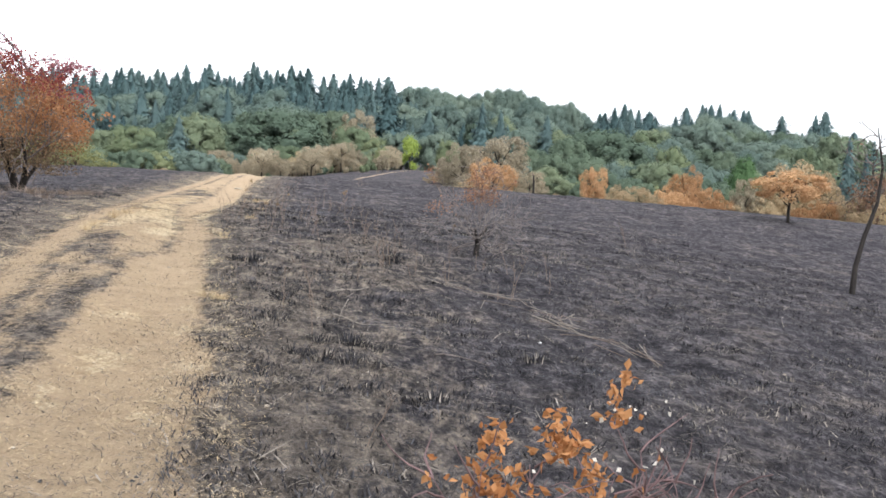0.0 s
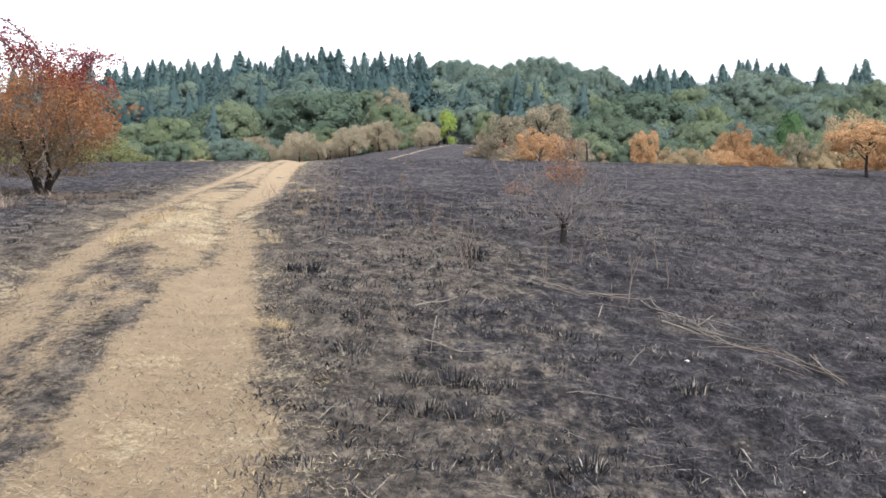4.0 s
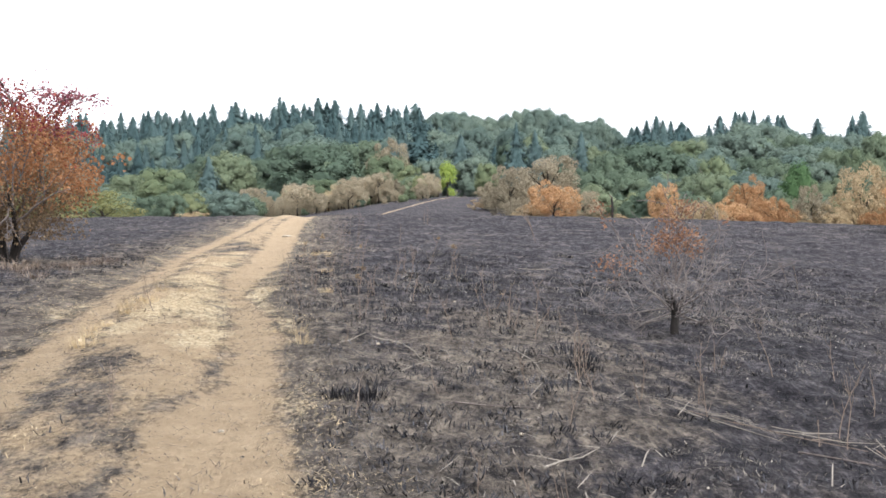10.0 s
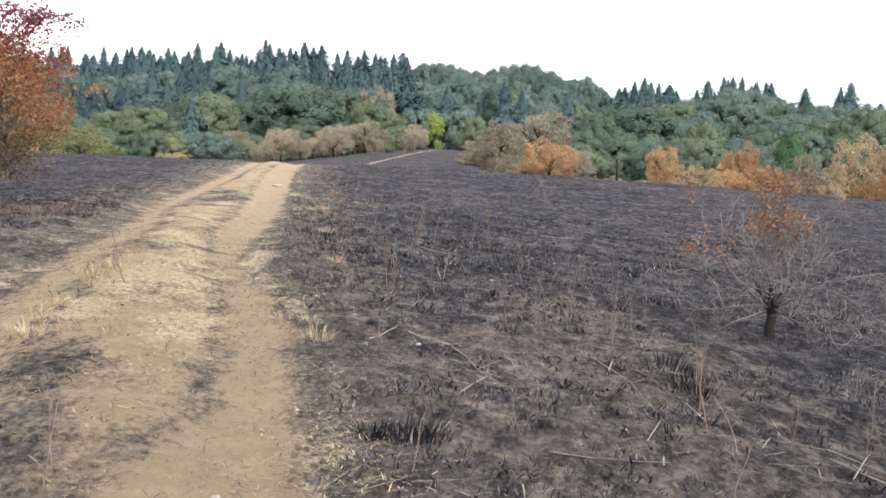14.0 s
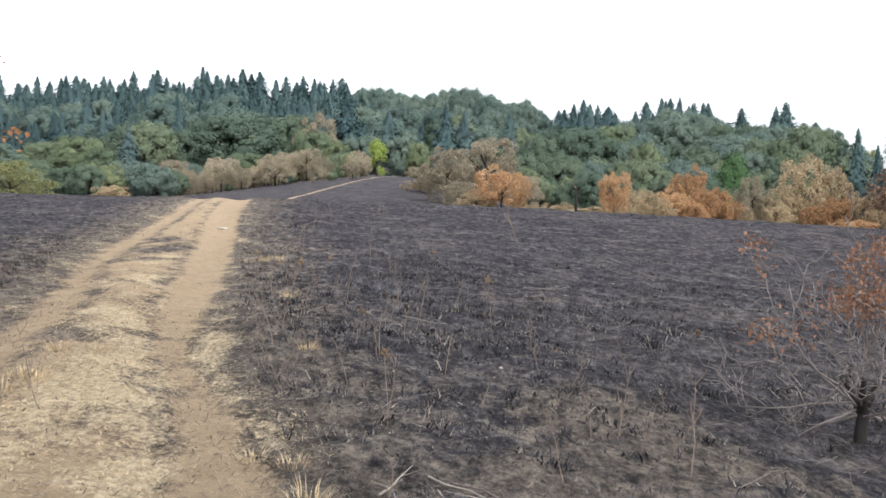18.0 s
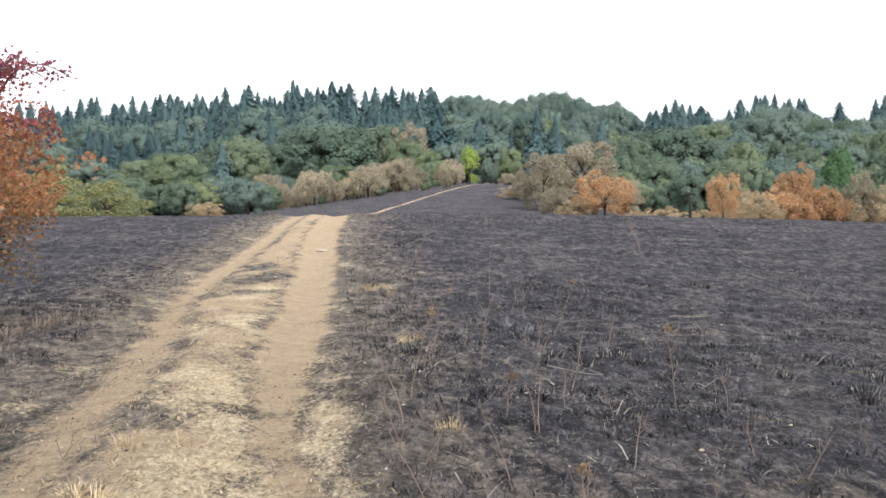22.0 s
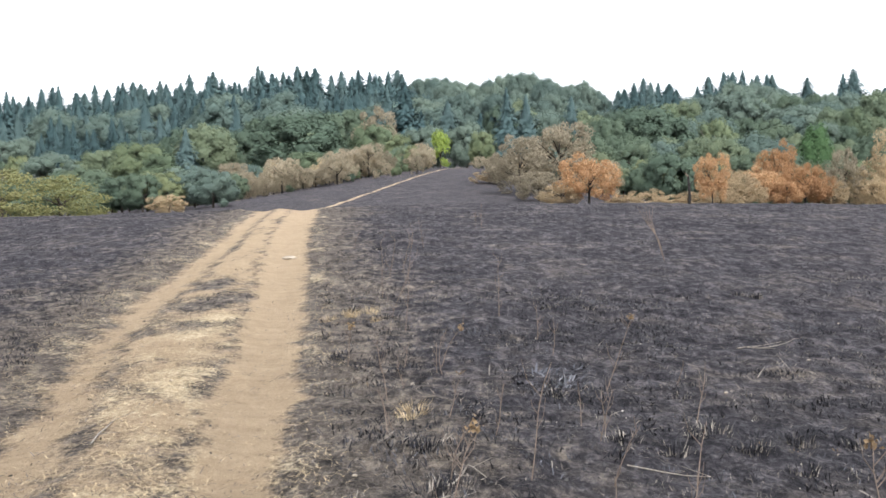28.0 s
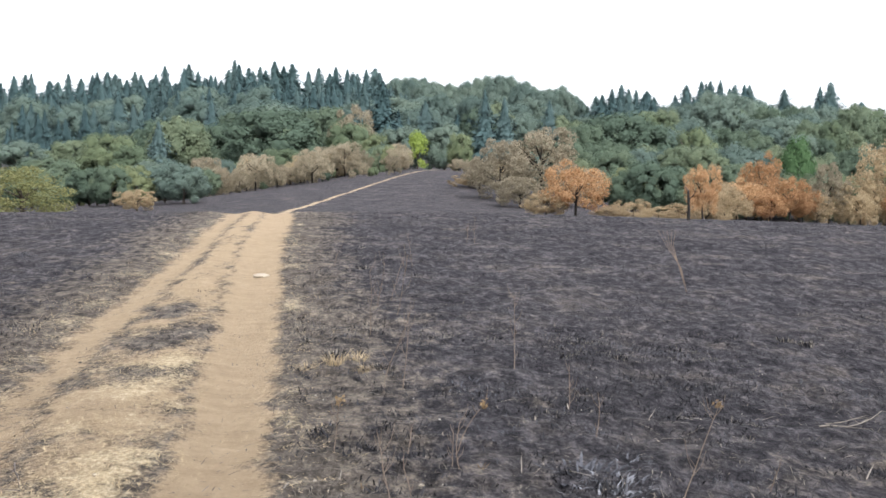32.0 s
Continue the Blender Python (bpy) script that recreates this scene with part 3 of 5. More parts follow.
def round_crown_mesh(seed, lobes, per, leaf, wide=0.46, low=0.05, mat=M_OAK, name="crown", lobe=(0.11, 0.21), loose=0.16):
    """A full crown of unit height: leaf lobes heaped over a rounded mass, dark hollows between them."""
    rng = np.random.default_rng(seed)
    pts, outs = [], []
    hv, hf, hn = [], [], []
    bm = bmesh.new()
    bmesh.ops.create_icosphere(bm, subdivisions=2, radius=1.0)
    ball = np.array([tuple(w.co) for w in bm.verts])
    tris = np.array([[w.index for w in q.verts] for q in bm.faces])
    bm.free()
    mid, half = low + 0.5 * (1 - low), 0.5 * (1 - low)
    for i in range(lobes):
        z = 1 - 1.9 * (i + 0.5) / lobes
        a = 2.4 * i + rng.uniform(-.5, .5)
        ring = math.sqrt(max(0.0, 1 - z * z)) if z > 0 else max(0.72, math.sqrt(1 - z * z))
        s = rng.uniform(*lobe)
        d = np.array([math.cos(a) * ring * wide, math.sin(a) * ring * wide, z * half]) * (rng.uniform(0.5, 0.92) if loose < 0.3 else rng.uniform(0.45, 1.0))
        c = d + (0, 0, mid)
        if loose < 0.3:
            # the dense mass of twigs and leaves inside the lobe
            hf += (tris + len(hv)).tolist()
            hv += (c + ball * s * rng.uniform(0.45, 0.74, (len(ball), 1))).tolist()
            hn += (0.6 * ball + 0.8 * d / (np.linalg.norm(d) + 1e-6) + (0, 0, 0.3)).tolist()
        q = rng.normal(size=(per, 3))
        q /= np.linalg.norm(q, axis=1, keepdims=True)
        q = q[(q @ (d / (np.linalg.norm(d) + 1e-6)) > -0.35) | (q[:, 2] > 0.3)]
        pts.append(c + q * s * rng.uniform(0.66, 1.16, (len(q), 1)))
        outs.append(q + (0, 0, 0.15))
    p = np.concatenate(pts)
    keep = p[:, 2] > low * 0.4
    o = np.concatenate(outs)[keep]
    v, f = leaves(rng, p[keep], leaf, out=o, loose=loose)
    f += (np.array(hf) + len(v)).tolist() if hf else []
    v += hv
    me = bpy.data.meshes.new(name)
    me.from_pydata(v, [], f)
    me.materials.append(mat)
    if hf:
        lean = (p[keep] - (0, 0, mid)) / (wide, wide, half)
        soft_shade(me, np.concatenate([np.repeat(0.6 * o + 0.7 * lean + (0, 0, 0.25) + rng.normal(size=o.shape) * 0.3, 4, 0), hn]))
    return me


def pole_mesh(mat, radius=0.012):
    v, f = [], []
    tube(v, f, [Vector((0, 0, -0.03)), Vector((0, 0, 0.5)), Vector((0, 0, 0.95))], [radius, radius * 0.7, radius * 0.2], 5)
    me = bpy.data.meshes.new("trunk")
    me.from_pydata(v, [], f)
    me.materials.append(mat)
    return me


EYE = Vector((-2.5, 13.0, 1.05))
OAK_CROWNS = [round_crown_mesh(s, k, 330, 0.030, 0.48, 0.02, M_OAK, lobe=(0.07, 0.16)) for s, k in ((1, 52), (2, 64), (3, 58), (4, 46))]
HAZE_CROWNS = [round_crown_mesh(s, k, 330, 0.030, 0.48, 0.02, M_OAK_HAZE, lobe=(0.07, 0.16)) for s, k in ((5, 50), (6, 44), (7, 56))]
YG_CROWNS = [round_crown_mesh(s, k, 330, 0.030, 0.48, 0.02, M_YELLOWGREEN, lobe=(0.07, 0.16)) for s, k in ((8, 44), (9, 52))]
GREEN_CROWNS = [round_crown_mesh(19, 22, 420, 0.034, 0.46, 0.02, M_GREEN)]
YELLOW_CROWNS = [crown_mesh(18, 40, 140, 0.026, 0.48, 0.02, M_YELLOW)]
LIME_CROWNS = [crown_mesh(10, 34, 40, 0.055, 0.3, 0.08, M_LIME)]
TAN_CROWNS = [round_crown_mesh(s, 52, 230, 0.025, 0.48, 0.03, M_TAN, lobe=(0.06, 0.13), loose=0.5) for s in (11, 12, 13)]
PALE_CROWNS = [round_crown_mesh(s, 60, 240, 0.024, 0.5, 0.06, M_PALE, lobe=(0.06, 0.12), loose=0.6) for s in (14, 15)]
ORANGE_CROWNS = [round_crown_mesh(s, 52, 210, 0.025, 0.46, 0.10, M_ORANGE, lobe=(0.06, 0.13), loose=0.5) for s in (16, 17)]
FIRS = [fir_mesh(s, M_FIR_HAZE, 54, 0.0, wide=w, bow=q) for s, w, q in ((20, .27, .80), (21, .23, .86), (22, .30, .74), (23, .25, .82), (24, .28, .92), (25, .26, .72))]
BROWN_FIRS = [fir_mesh(s, M_BROWN, k, b, wide=w) for s, k, b, w in ((30, 34, .12, .34), (31, 26, .3, .24))]
BROWN_BUSH = [crown_mesh(s, 46, 60, 0.036, 0.46, 0.05, M_BROWN) for s in (36, 37)]
THIN_FIRS = [fir_mesh(s, M_FIR_HAZE, 44, 0.42, wide=0.30) for s in (34, 35)]
OAK_TRUNKS = [limbs_mesh(s, M_TRUNK, 0.8, 0.028) for s in (40, 41)]
BURNT_TRUNKS = [limbs_mesh(s, M_BARK, 0.9, 0.022, 0.36, 8) for s in (42, 43, 44)]
FIR_TRUNK = pole_mesh(M_TRUNK)
BROWN_TRUNK = pole_mesh(M_BARK)


def plant(name, crown, trunk, x, y, height, width, label, category, group, turn, z=None, lean=0.0):
    """A tree of the given height and crown width, standing on the land."""
    e = thing(name, x, y, label, category, group, z=ground(x, y) - 0.05 if z is None else z)
    e.rotation_euler = (lean, lean * 0.5, turn)
    e.scale = (width, width, height)
    for key, data in (("trunk", trunk), ("crown", crown)):
        o = new(key, data)
        o.parent = e
    return e


def belt(seed, count, a0, a1, tops, d0, d1, kinds, jitter=0.25, aspect=(0.9, 1.3), least=3.0):
    """A belt of trees seen between two bearings; its tops follow a skyline table (bearing, rise in degrees)."""
    rng = np.random.default_rng(seed)
    for i in range(count):
        a = a0 + (a1 - a0) * (i + rng.uniform(0, 1)) / count
        d = rng.uniform(d0, d1)
        x, y = EYE.x + d * math.sin(radians(a)), EYE.y + d * math.cos(radians(a))
        top = EYE.z + d * math.tan(radians(level(tops, a) + rng.uniform(-jitter, jitter)))
        h = max(least, top - ground(x, y))
        name, crowns, trunks, label, category, group = kinds[int(rng.integers(len(kinds)))]
        plant(name, crowns[int(rng.integers(len(crowns)))], trunks[int(rng.integers(len(trunks)))], x, y, h,
              h * rng.uniform(*aspect), label, category, group, rng.uniform(0, 6.28))


FIR = ("conifer", FIRS, [FIR_TRUNK], "conifer in the hillside forest, dark green with haze in the needle colour", "conifer", "hillside conifers")
OAK = ("oak_tree", OAK_CROWNS, OAK_TRUNKS, "green broad-crowned oak at the forest edge", "tree", "green oaks")
HAZED = ("forest_tree", HAZE_CROWNS, OAK_TRUNKS, "rounded tree on the far ridge, leaves blued for haze", "tree", "far ridge trees")
YG = ("oak_tree", YG_CROWNS, OAK_TRUNKS, "yellowing green oak at the forest edge", "tree", "green oaks")
LIME = ("young_tree", LIME_CROWNS, OAK_TRUNKS, "bright lime-green young tree among the oaks", "tree", "young trees")
TANS = ("scorched_shrub", TAN_CROWNS, BURNT_TRUNKS, "tan scorched shrub with dry leaves beside the burn", "shrub", "scorched shrubs")
PALES = ("scorched_oak", PALE_CROWNS, BURNT_TRUNKS, "pale brown scorched oak with dry leaves", "tree", "scorched oaks")

# tips of the conifers on the skyline: bearing and rise in degrees
TIPS_LEFT = [(-17.99, 5.10), (-17.58, 5.35), (-17.02, 5.66), (-16.55, 5.73), (-16.31, 5.78), (-15.53, 5.47), (-15.19, 5.46), (-14.74, 5.83), (-14.21, 5.62), (-13.72, 5.79), (-13.51, 5.91), (-13.07, 5.93),
             (-12.73, 5.85), (-12.54, 5.67), (-12.22, 5.59), (-11.88, 5.96), (-11.61, 5.83), (-11.19, 5.64), (-10.96, 5.87), (-10.56, 6.27), (-9.70, 6.17), (-9.49, 6.35), (-9.08, 6.03), (-8.76, 5.76),
             (-8.52, 5.89), (-8.32, 5.83), (-7.72, 6.12), (-7.44, 6.58), (-7.24, 6.37), (-6.81, 6.23), (-6.61, 6.10), (-6.29, 6.29), (-6.04, 6.13), (-5.63, 6.53), (-5.22, 6.31), (-4.83, 6.43), (-4.09, 6.10),
             (-3.61, 6.26), (-3.12, 5.99), (-2.82, 6.29), (-2.30, 6.17), (-2.04, 6.08), (-1.84, 6.00), (-1.43, 6.19), (-1.01, 6.23), (-0.81, 6.04)]
TIPS_RIGHT = [(9.21, 4.87), (9.48, 4.91), (9.93, 5.19), (10.37, 5.37), (10.68, 5.18), (11.03, 5.13), (11.52, 5.05), (11.84, 4.77), (12.79, 4.85), (13.29, 5.28), (13.97, 5.46), (14.17, 5.35), (14.38, 5.44),
              (14.80, 5.49), (15.21, 5.08), (15.44, 5.24), (15.87, 5.24), (16.09, 5.22), (17.02, 4.33), (17.60, 4.99), (19.13, 5.06), (19.57, 5.23), (20.86, 4.32)]


def at_rise(kind, a, rise, d, width, pick, turn=None):
    """One tree at a bearing and distance from the middle of the walk, its top at the given rise."""
    name, crowns, trunks, label, category, group = kind
    x, y = EYE.x + d * math.sin(radians(a)), EYE.y + d * math.cos(radians(a))
    h = EYE.z + d * math.tan(radians(rise)) - ground(x, y)
    return plant(name, crowns[pick % len(crowns)], trunks[pick % len(trunks)], x, y, h, width or h, label, category, group, pick * 1.7 if turn is None else turn)


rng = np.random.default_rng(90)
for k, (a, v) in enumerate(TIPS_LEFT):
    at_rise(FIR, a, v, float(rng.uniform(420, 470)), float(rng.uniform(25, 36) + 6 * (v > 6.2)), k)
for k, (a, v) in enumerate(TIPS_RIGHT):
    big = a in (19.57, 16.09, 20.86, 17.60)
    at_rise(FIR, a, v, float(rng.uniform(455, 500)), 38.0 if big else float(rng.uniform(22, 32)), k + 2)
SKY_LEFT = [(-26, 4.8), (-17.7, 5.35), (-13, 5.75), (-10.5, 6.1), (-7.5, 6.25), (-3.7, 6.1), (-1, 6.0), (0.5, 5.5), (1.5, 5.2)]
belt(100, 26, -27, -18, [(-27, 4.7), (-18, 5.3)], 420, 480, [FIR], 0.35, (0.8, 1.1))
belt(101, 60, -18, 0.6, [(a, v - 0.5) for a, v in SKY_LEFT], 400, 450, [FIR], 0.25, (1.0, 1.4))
belt(102, 84, -27, 1.0, [(a, v - 1.0) for a, v in SKY_LEFT], 330, 400, [FIR, FIR, FIR, FIR, FIR, HAZED], 0.4, (1.0, 1.35))
belt(103, 64, -27, 1.6, [(-26, 3.2), (-17, 3.7), (-11, 4.2), (-6, 4.7), (-2, 4.6), (1.6, 4.4)], 270, 330, [FIR, FIR, FIR, HAZED], 0.5, (0.95, 1.3))
RIDGE = [(-0.5, 5.6), (0.2, 5.75), (1.5, 5.7), (2.4, 5.4), (3.1, 5.6), (4, 5.7), (5.0, 5.8), (5.7, 5.6), (6.3, 5.25), (6.9, 5.3), (7.7, 5.25), (8.3, 4.85), (9, 4.1), (9.5, 3.4)]
belt(104, 44, -0.5, 9.0, RIDGE, 580, 640, [HAZED], 0.08, (0.6, 0.85))
belt(105, 26, 0.3, 9.6, [(0, 4.8), (4, 4.9), (7, 4.4), (9.6, 3.4)], 430, 540, [HAZED], 0.35, (0.8, 1.1))
belt(106, 26, -0.5, 9.6, [(-0.5, 4.3), (3, 4.3), (6, 4.1), (9.6, 3.3)], 300, 420, [HAZED, OAK, FIR], 0.35, (0.9, 1.2))
belt(107, 26, 9.4, 20.5, [(9.4, 4.2), (10.5, 4.75), (11.8, 4.3), (13.3, 4.7), (15, 4.85), (16.2, 4.6), (17.1, 4.0), (18.2, 4.2), (19.6, 4.3), (21.2, 3.7)], 400, 450, [FIR, FIR, HAZED], 0.25, (0.9, 1.2))
belt(108, 34, 9.0, 27, [(9, 3.6), (11, 4.1), (15, 4.2), (19, 4.0), (21, 4.0), (22.4, 3.3), (24, 2.6), (27, 2.2)], 300, 380, [HAZED, OAK, HAZED, OAK, YG], 0.25, (0.85, 1.1))
OAK_LEFT = [(-27, 2.4), (-17, 2.6), (-11, 3.4), (-8, 3.8), (-5, 4.0), (-2, 3.9), (-0.6, 3.2), (1, 2.9), (3, 2.9)]
belt(109, 32, -27, 0.0, OAK_LEFT, 215, 265, [OAK, OAK, OAK, HAZED, YG, FIR], 0.35, (0.85, 1.15))
belt(110, 32, -27, 0.5, [(a, v * 0.72) for a, v in OAK_LEFT], 175, 215, [OAK, OAK, OAK, HAZED, YG], 0.35, (0.85, 1.15))
belt(111, 32, -27, -1, [(-27, 0.9), (-17, 1.1), (-11, 1.6), (-5, 2.3), (-1, 2.3)], 150, 178, [OAK, HAZED, OAK, OAK, YG], 0.3, (0.9, 1.25), 2.5)
OAK_RIGHT = [(2, 2.5), (5, 3.0), (9, 3.4), (12, 3.5), (15, 3.3), (20, 2.9), (22.5, 2.5), (27, 1.9)]
belt(112, 30, 2.5, 28, OAK_RIGHT, 225, 280, [OAK, OAK, HAZED, OAK, YG], 0.35, (0.85, 1.15))
belt(113, 30, 5.0, 28, [(a, v * 0.75) for a, v in OAK_RIGHT], 165, 200, [OAK, OAK, HAZED, OAK, YG], 0.35, (0.9, 1.2))
belt(114, 28, 6.5, 28, [(a, v * 0.5) for a, v in OAK_RIGHT], 128, 150, [OAK, HAZED, OAK, OAK, YG], 0.35, (0.95, 1.3), 2.5)
belt(117, 46, -28, -8.8, [(-28, 0.7), (-17, 0.9), (-11, 1.0), (-8.8, 1.2)], 88, 122, [OAK, OAK, YG, HAZED, OAK], 0.35, (1.0, 1.4), 2.8)
# the single trees that stand out: bearing, rise, distance, crown width
for k, row in enumerate([(-5.71, 4.43, 193, 16.8), (-3.38, 4.43, 198, 11.5), (-9.81, 3.99, 203, 11.1), (-11.33, 3.65, 208, 8.8), (-8.31, 3.69, 213, 9.7), (-14.54, 2.87, 193, 8.8), (-15.26, 2.14, 163, 8.9),
                         (-12.85, 1.74, 153, 7.0), (10.27, 4.13, 203, 15.8), (8.57, 3.60, 198, 9.1), (18.41, 3.60, 273, 10.5), (15.91, 3.12, 223, 9.2)]):
    at_rise(OAK, *row, k)
for k, row in enumerate([(-1.10, 3.17, 183, 6.7), (-12.93, 3.20, 183, 9.2), (13.53, 3.26, 208, 7.6), (19.48, 3.58, 263, 6.8)]):
    at_rise(YG, *row, k)
for k, row in enumerate([(-16.68, 2.80, 193, 10.6), (-16.68, 1.63, 153, 5.6), (-11.11, 2.00, 153, 7.0), (2.05, 3.64, 178, 7.3), (0.24, 3.82, 183, 7.5), (12.17, 3.41, 218, 9.0), (14.55, 4.55, 303, 16.7),
                         (16.99, 3.94, 293, 16.2), (20.39, 2.24, 193, 7.1)]):
    at_rise(HAZED, *row, k)
for k, row in enumerate([(-10.81, 3.82, 188, 11.0), (3.99, 5.25, 233, 15.0), (4.89, 4.87, 238, 12.0), (-0.71, 5.68, 263, 24.0), (-1.55, 5.53, 268, 19.0), (-3.48, 5.06, 243, 13.0), (7.00, 4.72, 303, 16.0)]):
    at_rise(FIR, *row, k)
at_rise(("green_tree", GREEN_CROWNS, OAK_TRUNKS, "fresh deep-green tree among scorched oaks", "tree", "green oaks"), 17.68, 3.02, 143, 5.2, 0)
at_rise(PALES, -2.09, 4.42, 194, 8.6, 0)
at_rise(YG, -2.3, 3.75, 188, 8.0, 1)
# tan scrub along the edge of the far knoll
belt(115, 78, -11.5, 0.2, [(-11.5, 0.8), (-8.5, 1.5), (-5, 1.95), (-2, 2.35), (0.2, 2.1)], 118, 150, [TANS, PALES, PALES, YG, PALES, OAK], 0.75, (0.7, 1.4), 0.9)
belt(116, 9, 2.6, 5.6, [(2.6, 1.9), (4, 2.1), (5.6, 1.7)], 118, 140, [TANS, PALES], 0.2, (1.2, 1.8), 1.5)


def at_bearing(a, d):
    return EYE.x + d * math.sin(radians(a)), EYE.y + d * math.cos(radians(a))


at_rise(LIME, 0.80, 3.41, 153, 3.9, 0)
at_rise(("young_tree", YG_CROWNS, OAK_TRUNKS, "yellow-green young tree beside the knoll", "tree", "young trees"), 2.75, 3.27, 153, 3.6, 1)
for a, d, h, w in ((-16.1, 63, 2.3, 4.6), (-18.6, 61, 2.6, 5.0), (-21.5, 58, 2.8, 5.5)):
    x, y = at_bearing(a, d)
    plant("yellow_shrub", YELLOW_CROWNS[0], OAK_TRUNKS[0], x, y, h, w, "low yellow-green shrub at the field edge", "shrub", "yellow shrubs", a)
x, y = at_bearing(-11.6, 75)
plant("yellow_shrub", TAN_CROWNS[0], OAK_TRUNKS[1], x, y, 1.3, 2.6, "small tan shrub at the field edge", "shrub", "scorched shrubs", 0.3)

# the scorched trees along the lower edge of the field: name, crown, bearing, rise, distance, width
ROW_NEAR = [
    ("orange_oak", ORANGE_CROWNS[0], 7.30, 2.10, 55, 3.0, "burnt-orange scorched oak with a dark trunk"),
    ("scorched_shrub", TAN_CROWNS[0], 6.05, 0.72, 55, 2.2, "golden-tan scorched shrub under the orange oak"),
    ("scorched_shrub", TAN_CROWNS[1], 8.9, 0.15, 55, 2.0, "low tan scorched shrub under the orange oak"),
    ("scorched_oak", PALE_CROWNS[0], 4.34, 2.95, 87, 4.2, "large pale scorched oak with greyish dry leaves"),
    ("scorched_oak", PALE_CROWNS[1], 6.17, 3.60, 91, 5.8, "large pale scorched oak with greyish dry leaves"),
    ("scorched_oak", PALE_CROWNS[1], 3.49, 2.09, 98, 2.6, "pale scorched oak with greyish dry leaves"),
    ("scorched_shrub", PALE_CROWNS[0], 5.2, 1.3, 80, 3.4, "pale scorched shrub below the large scorched oaks"),
    ("scorched_shrub", PALE_CROWNS[1], 8.1, 1.7, 86, 3.0, "pale scorched shrub below the large scorched oaks"),
    ("scorched_shrub", TAN_CROWNS[2], 3.0, 1.4, 100, 3.2, "tan scorched shrub on the shoulder of the knoll"),
    ("orange_oak", ORANGE_CROWNS[1], 12.81, 1.98, 59, 1.9, "thin orange scorched oak"),
    ("scorched_shrub", TAN_CROWNS[2], 11.0, 0.05, 60, 2.2, "low tan scorched shrub at the field edge"),
    ("scorched_shrub", TAN_CROWNS[1], 13.5, 1.0, 70, 2.4, "tan scorched shrub at the field edge"),
    ("scorched_shrub", TAN_CROWNS[0], 14.15, 1.09, 83, 2.8, "tan scorched shrub at the field edge"),
]
ROW_FAR = [
    ("orange_oak", ORANGE_CROWNS[0], 15.88, 2.25, 98, 3.6, "rusty orange scorched oak at the field edge"),
    ("orange_oak", ORANGE_CROWNS[1], 17.03, 1.32, 96, 3.8, "rusty orange scorched oak at the field edge"),
    ("orange_oak", ORANGE_CROWNS[0], 15.21, 1.16, 95, 3.4, "rusty orange scorched oak at the field edge"),
    ("scorched_oak", PALE_CROWNS[0], 18.74, 1.72, 103, 3.4, "pale scorched oak at the field edge"),
    ("scorched_shrub", TAN_CROWNS[2], 19.4, 0.76, 103, 3.2, "tan scorched shrub at the field edge"),
    ("scorched_oak", TAN_CROWNS[2], 21.04, 2.57, 106, 5.6, "tall tan scorched oak with a charred trunk"),
    ("scorched_oak", TAN_CROWNS[0], 22.37, 2.35, 107, 4.6, "tall tan scorched oak with a charred trunk"),
    ("scorched_oak", TAN_CROWNS[1], 23.94, 1.17, 104, 3.6, "tan scorched oak at the field edge"),
    ("scorched_shrub", ORANGE_CROWNS[1], 23.51, -0.16, 98, 4.4, "low orange scorched scrub at the field edge"),
    ("browned_tree", BROWN_BUSH[0], 25.10, 2.2, 102, 5.4, "dense red-brown scorched tree at the field edge"),
    ("browned_tree", BROWN_BUSH[1], 26.42, 2.4, 101, 6.0, "dense red-brown scorched tree at the field edge"),
]
ROW_END = [
    ("browned_tree", BROWN_FIRS[0], 25.7, 3.1, 104, 6.0, "dense red-brown scorched tree at the field edge"),
    ("browned_tree", BROWN_BUSH[0], 27.7, 2.6, 99, 6.2, "dense red-brown scorched tree at the field edge"),
    ("browned_tree", BROWN_FIRS[0], 29.0, 2.7, 97, 6.0, "dense red-brown scorched tree at the field edge"),
    ("browned_tree", BROWN_BUSH[1], 30.3, 2.6, 93, 5.6, "dense red-brown scorched tree at the field edge"),
    ("scorched_shrub", TAN_CROWNS[2], 26.2, 1.3, 91, 3.4, "tan scorched shrub at the field edge"),
    ("scorched_shrub", TAN_CROWNS[0], 29.1, 1.5, 85, 3.6, "tan scorched shrub at the field edge"),
    ("scorched_shrub", TAN_CROWNS[1], 31.0, 1.0, 85, 3.6, "tan scorched shrub at the field edge"),
]
ROW_LOW = [("scorched_shrub", (TAN_CROWNS + ORANGE_CROWNS)[k % 5], a, rise, d, w, "tan scorched shrub in the row at the field edge") for k, (a, rise, d, w) in enumerate(
    ((12.0, 0.2, 64, 2.0), (13.1, 0.3, 66, 1.8), (14.7, 0.5, 88, 2.6), (16.2, 0.6, 94, 3.0), (17.6, 0.7, 97, 3.0), (18.2, 0.4, 98, 2.8), (20.0, 0.5, 101, 3.0), (20.6, 0.9, 104, 3.0), (21.7, 0.6, 103, 3.2), (22.8, 0.9, 104, 3.0), (24.4, 0.3, 100, 3.0), (10.0, 0.35, 66, 2.2)))]
for k, (name, crown, a, rise, d, w, label) in enumerate(ROW_NEAR + ROW_FAR + ROW_END + ROW_LOW):
    at_rise((name, [crown], [BURNT_TRUNKS[k % 3]], label, "shrub" if "shrub" in name else "tree", "scorched trees at the field edge"), a, rise, d, w, k)
